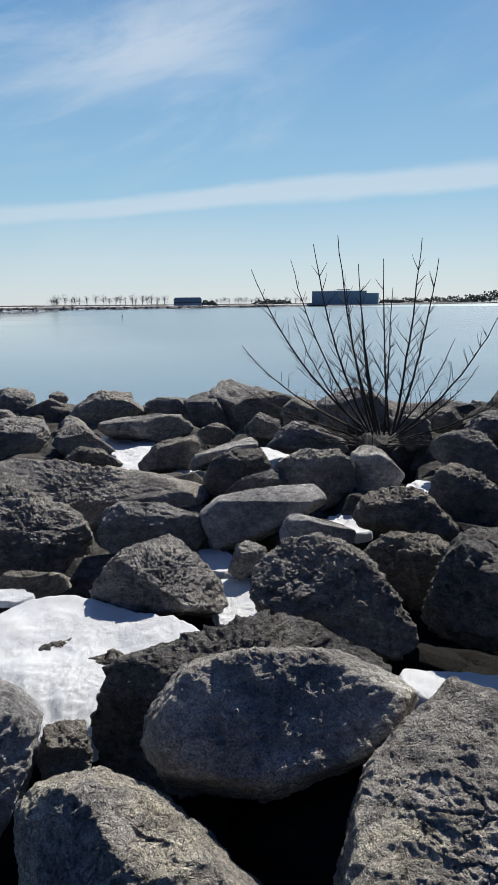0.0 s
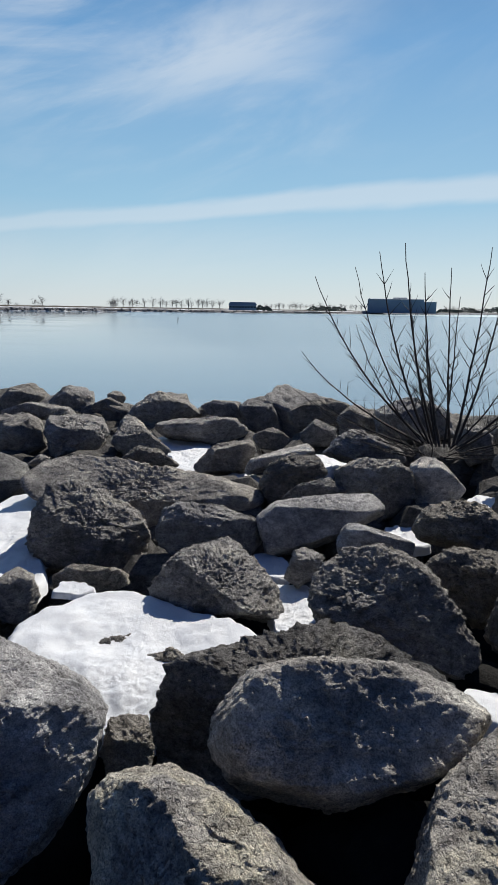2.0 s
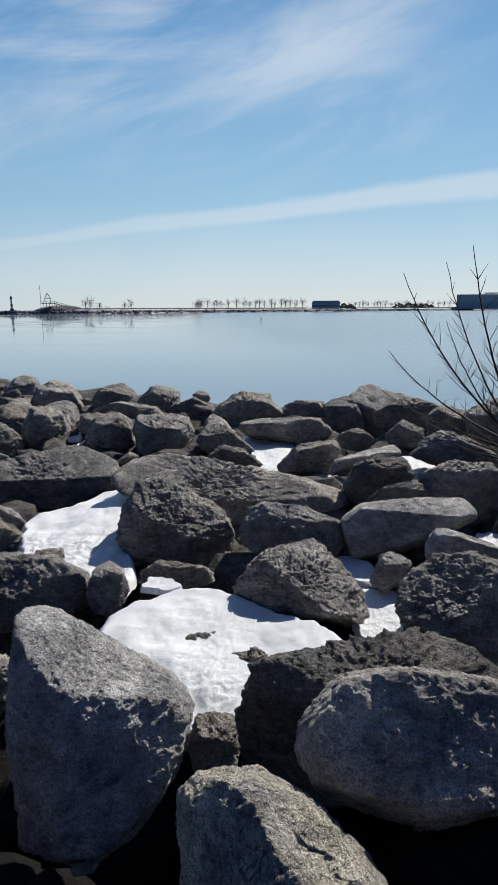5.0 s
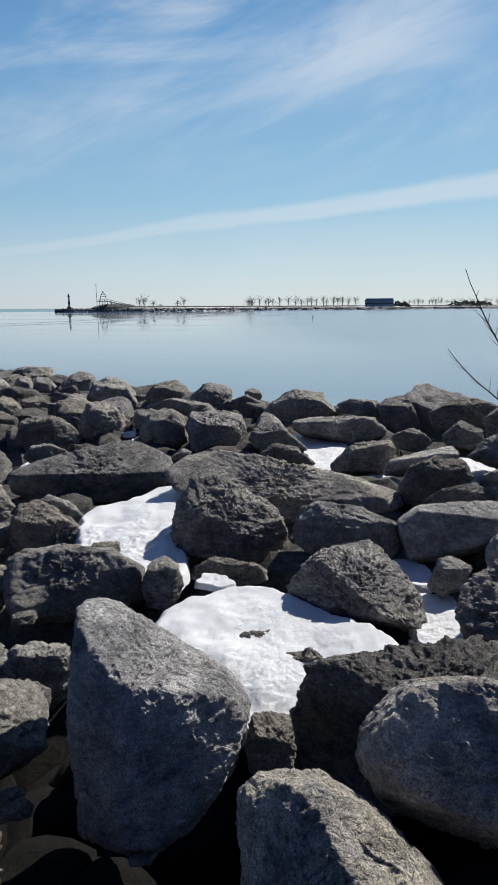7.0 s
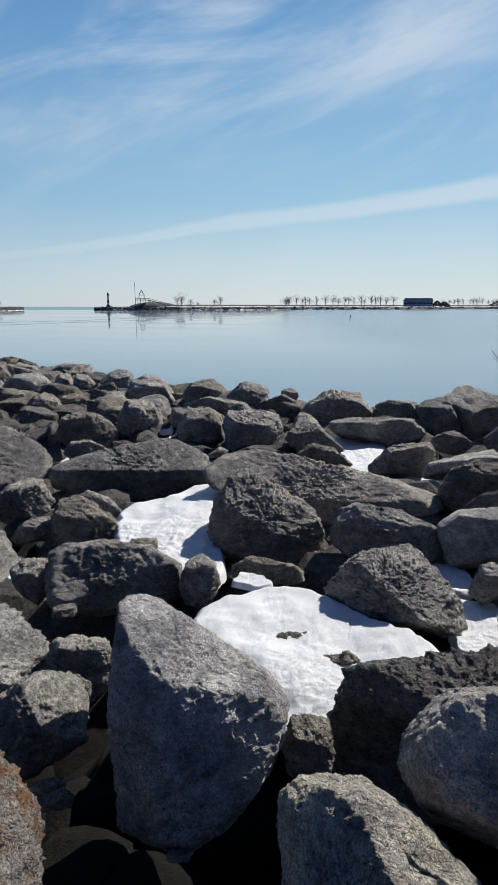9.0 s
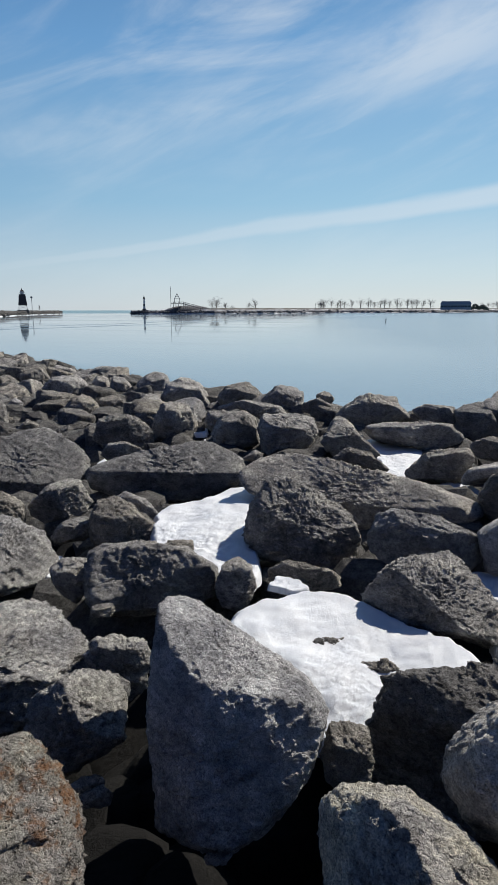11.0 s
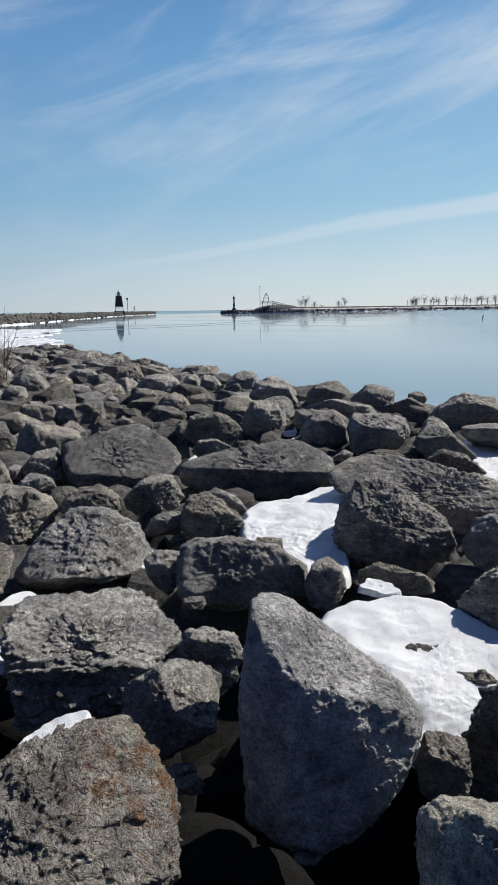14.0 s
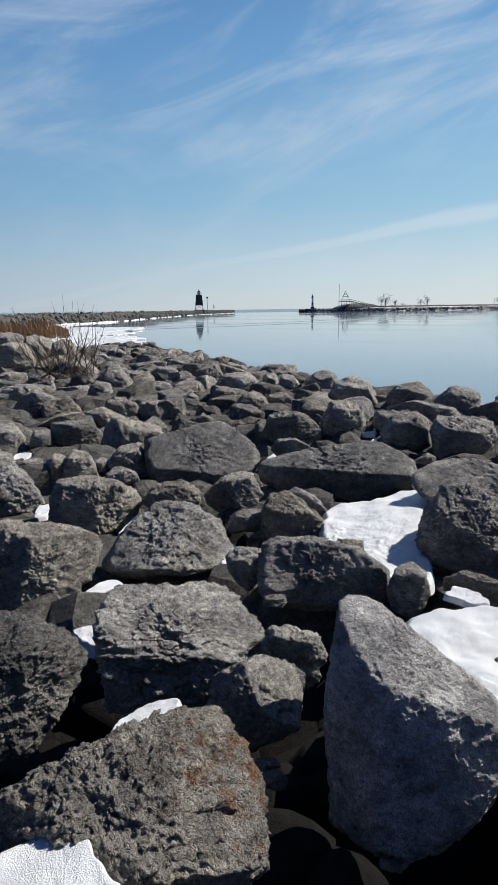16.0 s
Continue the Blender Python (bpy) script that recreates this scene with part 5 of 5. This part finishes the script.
places = []
for a, d in between(BREAKWATER, 620):
    for k in range(3):
        out = chance.uniform(-5.0, 0.8)
        p = bearing(a + chance.uniform(-0.03, 0.03), d - out)
        places.append((p.x, p.y, max(0.0, 1.5 - 0.5 * max(out + 2.2, 0)) - 0.2 + (0.2 if k == 0 else 0), chance.uniform(0.9, 1.9)))
rubble("breakwater_stone", "grey quarry stones piled on the breakwater", places, 91, 2, BREAK_STONE)

# the far shore: a pier head, a low bank, then land that draws away
SHORE = between([(34.9, 520), (33.4, 505), (31, 495), (27.4, 480), (23, 500), (19.0, 540), (13, 580), (6.6, 620), (0, 690), (-6, 790), (-12, 1000), (-16, 1500), (-24, 2300), (-40, 2600)], 150)
strip("far_shore", "low dark stone bank of the far shore", "shore", BANK, SHORE, ((0, WATER - 1), (-0.5, 0.4), (-3, 1.5), (-6.5, 2.1), (-60, 2.1)), 1.0, 5)
strip("snow_edge", "thin broken snow along the far shore's foot", "snow", PATCHY, SHORE[6:], ((1.6, WATER - 0.05), (1.4, 0.0), (-0.3, 0.25)), 1.0, 2)
strip("snow_field", "patchy snow lying on the far bank", "snow", PATCHY, SHORE[16:], ((-6.6, 2.13), (-8, 2.6), (-14, 2.8)), 0.6, 12)
strip("far_bank", "upper dark grass bank of the far shore", "bank", BROWN, SHORE[34:], ((-12, 2.2), (-14, 3.5), (-22, 3.9), (-40, 3.8)), 0.9, 15)
strip("far_land", "flat winter land behind the far shore", "ground", BROWN, SHORE[70:], ((-55, 2.05), (-900, 2.4)), 0.3, 19)
places = []
for a, d in between(SHORE[:100], 520):
    p = bearing(a + chance.uniform(-0.03, 0.03), d + chance.uniform(-0.5, 4.0))
    places.append((p.x, p.y, chance.uniform(-0.1, 1.4), chance.uniform(1.2, 2.4)))
rubble("shore_stone", "dark quarry stones along the far shore's foot", places, 93, 2, BANK)


def grown(height, seed, spread=0.42, dense=1.0):
    """A bare deciduous tree: trunk mesh and crown mesh."""
    chance = random.Random(seed)
    trunk, crown = bmesh.new(), bmesh.new()
    fork = height * chance.uniform(0.12, 0.2)
    lean = Vector((chance.gauss(0, 0.03), chance.gauss(0, 0.03), 0)) * height
    tube(trunk, [Vector((0, 0, 0)), Vector((0, 0, fork * 0.5)) + lean * 0.3, Vector((0, 0, fork)) + lean * 0.6], [height * 0.024, height * 0.019, height * 0.016], 6)

    def limb(p, d, length, radius, depth):
        points, q = [p], p.copy()
        for k in range(3):
            d = (d + Vector((chance.gauss(0, 0.16), chance.gauss(0, 0.16), chance.gauss(0.05, 0.08)))).normalized()
            q = q + d * length / 3
            points.append(q.copy())
        tube(crown, points, [radius * (1 - 0.2 * k) for k in range(4)], 3)
        if depth:
            for k in range(round(3 * dense)):
                out = Vector((chance.gauss(0, 1), chance.gauss(0, 1), chance.gauss(0.1, 0.6))).normalized()
                limb(points[chance.choice((1, 2, 3))], d * 0.7 + out * 0.8, length * chance.uniform(0.5, 0.72), radius * 0.55, depth - 1)

    for k in range(8):
        a = 2.4 * k + chance.random() * 0.8
        t = k / 7
        foot = Vector((0, 0, fork * 0.8 + t * height * 0.28)) + lean * (0.5 + 0.5 * t)
        limb(foot, Vector((math.cos(a) * spread * (2.9 - 2.2 * t), math.sin(a) * spread * (2.9 - 2.2 * t), 1.0)), height * (0.31 - 0.05 * t), height * 0.010, 3)
    tube(crown, [Vector((0, 0, fork)) + lean * 0.6, Vector((0, 0, height * 0.6)) + lean], [height * 0.02, height * 0.012], 5)
    return trunk, crown


def make_tree(seed, height, label, spread=0.42, mat=None, dense=1.0):
    ob = new("tree")
    trunk, crown = grown(height, seed, spread, dense)
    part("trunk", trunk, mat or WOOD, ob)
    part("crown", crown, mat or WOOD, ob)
    return tagged(ob, label, "tree", "far shore trees")


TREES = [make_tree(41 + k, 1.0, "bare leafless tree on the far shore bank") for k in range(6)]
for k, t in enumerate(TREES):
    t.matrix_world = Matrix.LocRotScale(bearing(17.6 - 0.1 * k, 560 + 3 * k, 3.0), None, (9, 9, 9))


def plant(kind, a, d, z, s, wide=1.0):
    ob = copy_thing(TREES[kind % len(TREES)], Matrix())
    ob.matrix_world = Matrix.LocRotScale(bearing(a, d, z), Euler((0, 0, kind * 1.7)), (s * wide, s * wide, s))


chance = random.Random(17)
for k, a in enumerate((27.5, 27.1, 26.25, 25.6, 24.05, 23.45)):
    plant(k, a, 500 + 4 * k, 2.0, (11, 13.5, 9.0, 5.5, 9.5, 11.5)[k], 1.3)
a = 17.2
k = 0
while a > 7.3:
    plant(k, a, 585 + chance.uniform(-6, 6), 3.2, chance.uniform(9, 13), 1.2)
    a -= chance.uniform(0.25, 0.75)
    k += 1
a = 3.4
while a > -5.6:
    plant(k, a, 720 + chance.uniform(0, 25), 3.5, chance.uniform(8, 12), 1.2)
    a -= chance.uniform(0.25, 0.7)
    k += 1
a = -12.6
while a > -26:
    plant(k, a, 1650 + 60 * (-12 - a) + chance.uniform(0, 60), 2.1, chance.uniform(14, 24), 1.3)
    a -= chance.uniform(0.18, 0.5)
    k += 1


def clump(a, d, z, wide, high, seed, label="dense dark evergreen clump on the far shore"):
    """A mass of evergreens: many small tufts with an uneven top."""
    chance = random.Random(seed)
    ob = new("tree_clump")
    ob.location = bearing(a, d, z)
    trunk, crown = bmesh.new(), bmesh.new()
    for k in range(5):
        x = wide * (k / 4 - 0.5) * 0.7
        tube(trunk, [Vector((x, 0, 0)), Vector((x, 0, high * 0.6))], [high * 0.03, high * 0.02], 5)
    for k in range(420):
        x = chance.uniform(-0.5, 0.5) * wide
        top = high * (0.62 + 0.38 * noise.noise((x / wide * 5 + seed, 0.3, 0))) * math.sqrt(max(0.05, 1 - (2 * x / wide) ** 2))
        zz = chance.uniform(0.12, 1.0) * top
        r = high * chance.uniform(0.03, 0.08)
        m = Matrix.Translation((x, chance.gauss(0, 0.18) * wide, zz)) @ Euler((chance.random() * 6, chance.random() * 6, 0)).to_matrix().to_4x4() @ Matrix.Diagonal((r * 1.5, r, r * 0.8, 1))
        bmesh.ops.create_icosphere(crown, subdivisions=1, radius=1.0, matrix=m)
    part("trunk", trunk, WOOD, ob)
    part("crown", crown, EVERGREEN, ob)
    return tagged(ob, label, "tree clump", "far shore trees")


plant(1, 30.0, 492, 4.0, 5.0, 1.3)
clump(3.7, 640, 2.2, 20, 8.0, 1, "rounded dark tree beside the low shed")
clump(-1.8, 720, 3, 34, 8.5, 2)
clump(-3.2, 730, 3, 22, 7.5, 3)
clump(-17.5, 1750, 3, 130, 25, 4)
clump(-14.6, 1650, 3, 60, 17, 6)
clump(-21.5, 2100, 3, 190, 44, 5)
clump(-25, 2150, 3, 200, 52, 8)
clump(-13.0, 1020, 3, 34, 10, 9)


def wall_block(name, label, a0, a1, d, z0, z1, deep, windows, roof_rise, step=None):
    """A long plain building whose front faces the viewer."""
    mid = (a0 + a1) / 2
    wide = 2 * d * math.tan(radians(abs(a0 - a1) / 2))
    ob = new(name)
    ob.matrix_world = pose(*bearing(mid, d, z0), 0, 0, mid)
    high = z1 - z0
    part("wall", boxes((-wide / 2, 0, 0, wide / 2, deep, high)), CLAD, ob)
    part("roof", boxes((-wide / 2 - 0.6, -0.6, high + 0.004, wide / 2 + 0.6, deep + 0.6, high + roof_rise, 0.88)), CLAD_ROOF, ob)
    for k in range(windows):
        x = wide * ((k + 0.5) / windows - 0.5)
        part("window", boxes((x - 1.2, -0.10, high * 0.45, x + 1.2, -0.004, high * 0.45 + 1.6)), GLASS, ob)
    if step:
        s0, s1, top = step
        part("annex", boxes((wide * s0, 1.0, 0, wide * s1, deep, top)), CLAD, ob)
    return tagged(ob, label, "building")


wall_block("warehouse", "long blue-grey warehouse on the far shore", -5.95, -10.9, 800, 1.5, 18.6, 40, 0, 0.8, (0.5, 0.72, 14.2))
wall_block("stair_tower", "small box on the warehouse's roof", -8.2, -9.4, 812, 18.9, 20.6, 8, 0, 0.4)
wall_block("shed", "low dark boathouse with a pitched grey roof", 6.8, 4.25, 606, 2.4, 7.4, 14, 9, 2.8)

# ---- lighthouse on the breakwater ----
house = new("lighthouse")
house.matrix_world = pose(*bearing(44.2, 402, 2.4), 0, 0, 44.2)
tagged(house, "dark square skeleton lighthouse with a white lantern on the breakwater", "lighthouse")
part("base", boxes((-3.4, -3.4, -1.6, 3.4, 3.4, 0.3)), BANK, house, "grey concrete base")
for sx in (-1, 1):
    for sy in (-1, 1):
        part("leg", rod((sx * 2.5, sy * 2.5, 0.3), (sx * 2.1, sy * 2.1, 3.4), 0.16), STEEL, house)
    part("brace", rod((sx * 2.5, -2.5, 0.4), (-sx * 2.1, -2.1, 3.2), 0.09), STEEL, house)
part("body", boxes((-2.55, -2.55, 3.0, 2.55, 2.55, 9.4, 0.74)), BLACK, house)
part("gallery", boxes((-1.9, -1.9, 9.4, 1.9, 1.9, 9.65)), STEEL, house)
part("lantern", boxes((-1.0, -1.0, 9.65, 1.0, 1.0, 11.3)), WHITE, house, "pale glazed lantern room")
part("roof", boxes((-1.25, -1.25, 11.3, 1.25, 1.25, 12.6, 0.12)), BLACK, house)
part("finial", rod((0, 0, 12.5), (0, 0, 13.3), 0.12), BLACK, house)
for x in (-1.8, 0, 1.8):
    part("railing_post", rod((x, -1.85, 9.65), (x, -1.85, 10.6), 0.06), STEEL, house)
part("railing", rod((-1.85, -1.85, 10.55), (1.85, -1.85, 10.55), 0.06), STEEL, house)

post = new("lamp_post")
post.matrix_world = pose(*bearing(43.45, 404, 2.2), 0, 0, 43.45)
tagged(post, "slim dark lamp post beside the lighthouse", "lamp post")
part("pole", rod((0, 0, -0.8), (0, 0, 8.2), 0.16), STEEL, post)
part("lamp", boxes((-0.7, -0.4, 7.6, 0.7, 0.4, 8.6, 0.7)), STEEL, post)
plant(2, 42.85, 415, 1.9, 5.5, 0.8)

# ---- pier head: light tower, look-out deck, flagpole ----
tower = new("light_tower")
tower.matrix_world = pose(*bearing(33.7, 512, 1.2), 0, 0, 33.7)
tagged(tower, "small white and dark banded light tower on the pier head", "light tower")
part("base", boxes((-1.6, -1.6, -1.4, 1.6, 1.6, 2.4)), BANK, tower)
for k in range(4):
    part("section", boxes((-0.9 + k * 0.08, -0.9 + k * 0.08, 2.4 + 1.9 * k, 0.9 - k * 0.08, 0.9 - k * 0.08, 4.3 + 1.9 * k - 0.004)), WHITE if k != 1 else STEEL, tower)
part("gallery", boxes((-1.2, -1.2, 10.0, 1.2, 1.2, 10.3)), STEEL, tower)
part("lantern", boxes((-0.8, -0.8, 10.3, 0.8, 0.8, 12.0, 0.6)), BLACK, tower)
part("finial", rod((0, 0, 12.0), (0, 0, 13.2), 0.1), STEEL, tower)

mound = bmesh.new()
bmesh.ops.create_uvsphere(mound, u_segments=40, v_segments=16, radius=1.0, matrix=Matrix.Diagonal((21, 9, 5.6, 1)))
for v in mound.verts:
    v.co += Vector((0, 0, 0.5 * noise.noise(v.co * 0.35)))
mound_ob = link("mound", mound, BANK)
mound_ob.matrix_world = pose(*bearing(29.6, 503, 0.4), 0, 0, 29.6)
tagged(mound_ob, "stony mound carrying the look-out deck", "mound", kind="structure")

deck = new("lookout_deck")
deck.matrix_world = pose(*bearing(30.7, 497, 2.2), 0, 0, 30.7)
tagged(deck, "dark wooden look-out deck with a pointed open frame and ramp", "look-out deck")
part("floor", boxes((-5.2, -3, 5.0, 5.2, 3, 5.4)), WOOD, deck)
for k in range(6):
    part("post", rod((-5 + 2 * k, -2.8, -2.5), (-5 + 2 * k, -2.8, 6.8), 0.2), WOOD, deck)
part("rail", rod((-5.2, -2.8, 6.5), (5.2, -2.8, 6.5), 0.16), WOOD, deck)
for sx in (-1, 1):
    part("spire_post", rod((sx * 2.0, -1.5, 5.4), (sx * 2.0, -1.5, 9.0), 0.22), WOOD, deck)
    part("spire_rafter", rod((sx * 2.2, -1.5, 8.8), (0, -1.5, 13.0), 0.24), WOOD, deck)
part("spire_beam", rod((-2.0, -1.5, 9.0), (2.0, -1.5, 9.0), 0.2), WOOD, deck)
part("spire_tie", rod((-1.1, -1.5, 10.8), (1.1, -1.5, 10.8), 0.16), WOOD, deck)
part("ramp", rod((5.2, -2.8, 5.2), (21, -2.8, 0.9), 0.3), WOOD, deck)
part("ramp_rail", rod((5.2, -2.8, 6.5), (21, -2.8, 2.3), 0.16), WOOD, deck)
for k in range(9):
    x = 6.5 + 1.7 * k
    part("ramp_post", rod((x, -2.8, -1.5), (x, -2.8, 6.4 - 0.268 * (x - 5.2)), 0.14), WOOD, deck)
pole = new("flagpole")
pole.matrix_world = pose(*bearing(31.28, 496, 1.0), 0, 0, 0)
tagged(pole, "tall thin bare flagpole beside the look-out deck", "flagpole")
part("shaft", rod((0, 0, -1.5), (0, 0, 19.2), 0.16), STEEL, pole)
part("ball", rod((0, 0, 19.2), (0, 0, 19.6), 0.28), STEEL, pole)

for a, high in ((12.9, 9), (10.55, 8), (14.6, 9), (8.4, 8), (17.9, 6), (2.2, 7), (0.4, 8)):
    mast = new("mast")
    mast.location = bearing(a, 590, 2.5)
    tagged(mast, "thin dark mast on the far shore", "mast", "far shore masts")
    part("pole", rod((0, 0, -0.5), (0, 0, high), 0.14), STEEL, mast)
    part("cap", rod((0, 0, high), (0, 0, high + 0.4), 0.25), STEEL, mast)

buoy = new("marker_post")
buoy.location = bearing(11.6, 146, WATER)
tagged(buoy, "thin dark marker post leaning in the still water", "marker")
part("stake", rod((0, 0, -0.5), (0.15, 0, 0.75), 0.09), STEEL, buoy)
part("top_mark", rod((0.13, 0, 0.75), (0.2, 0, 1.05), 0.16), STEEL, buoy)

# ---- ice shelf, reeds and shrub at the cove ----
SHORE_ICE = plain("grey_white_shore_ice", (0.60, 0.62, 0.65), 0.6, 1.4, 0.55)


def ice_floe(a, d, wide, deep, high, seed):
    bm = bmesh.new()
    chance = random.Random(seed)
    n = 48
    rim = [1 + 0.32 * noise.noise((math.cos(2 * math.pi * k / n) * 1.7 + seed * 3, math.sin(2 * math.pi * k / n) * 1.7, seed)) + 0.10 * chance.uniform(-1, 1) for k in range(n)]
    rings = []
    for shrink, z in ((1.0, -0.06), (1.015, high * 0.6), (0.97, high), (0.6, high + 0.03), (0.25, high + 0.05)):
        rings.append([bm.verts.new((math.cos(2 * math.pi * k / n) * rim[k] * wide / 2 * shrink, math.sin(2 * math.pi * k / n) * rim[k] * deep / 2 * shrink, z + 0.04 * chance.uniform(-1, 1))) for k in range(n)])
    for p, q in zip(rings, rings[1:]):
        for k in range(n):
            bm.faces.new((p[k], p[(k + 1) % n], q[(k + 1) % n], q[k]))
    bm.faces.new(rings[-1])
    ob = link("ice_floe", bm, SHORE_ICE, smooth=False)
    ob.matrix_world = pose(*bearing(a, d, WATER), 0, 0, a)
    return tagged(ob, "flat white snow-covered shore ice on the water", "ice", "shore ice floes")


ice_floe(57.5, 62, 15, 34, 0.34, 1)
ice_floe(54.3, 52, 6, 9, 0.28, 2)
ice_floe(52.6, 66, 7, 9, 0.26, 3)
ice_floe(53.2, 84, 8, 16, 0.30, 4)
ice_floe(52.0, 104, 9, 18, 0.26, 5)
ice_floe(58.5, 100, 24, 40, 0.36, 6)
ice_floe(51.6, 71, 3.5, 4, 0.24, 7)

bm = bmesh.new()
chance = random.Random(3)
for k in range(5200):
    a = chance.uniform(56.8, 70) if chance.random() > 0.05 else chance.uniform(56.2, 57)
    d = chance.uniform(62, 86)
    p = bearing(a, d, 0.1)
    h = chance.uniform(0.9, 2.2) * (0.75 + 0.5 * noise.noise((a * 1.1, d * 0.08, 0))) * min(1.0, 0.35 + max(0.0, a - 56.2) * 0.35)
    lean = Vector((chance.gauss(0, 0.16), chance.gauss(0, 0.16), 0)) * h
    side = Vector((chance.uniform(0.02, 0.045), chance.uniform(-0.02, 0.02), 0))
    v = [bm.verts.new(q) for q in (p - side, p + side, p + lean * 0.5 + side * 0.8 + Vector((0, 0, h * 0.6)), p + lean + Vector((0, 0, h)), p + lean * 0.5 - side * 0.8 + Vector((0, 0, h * 0.6)))]
    bm.faces.new(v)
tagged(link("reeds", bm, REED, smooth=False), "dry tan reeds standing behind the bank", "reeds", kind="stuff")

strip("cove_ground", "brown winter ground behind the cove", "ground", BROWN, between([(57.6, 66), (58.5, 63), (60, 60), (70, 50), (100, 45)], 30), ((0, WATER - 0.3), (-1.5, 0.05), (-6, 0.25), (-40, 0.4)), 0.4, 7)

cove_shrub = make_shrub(*bearing(57.3, 24, 0.35), "leafless brown shrub at the head of the bank")
chance = random.Random(8)
BROWN_BARK = plain("brown_bark", (0.085, 0.05, 0.036), 0.8, 30.0, 0.4)
for k in range(44):
    foot = bearing(57.3 + chance.uniform(-2.6, 2.6), 24 + chance.uniform(-0.5, 0.5), 0.2)
    a = 57.6 + 8.6 * (k / 43 - 0.5)
    tip = bearing(a, 24 + chance.uniform(-0.6, 0.6), 0.9 + chance.uniform(0.6, 2.5) * (1 - 0.55 * abs(k / 43 - 0.5)))
    stem(cove_shrub, tuple(foot), tuple(tip), 0.014, 60 + k, BROWN_BARK)
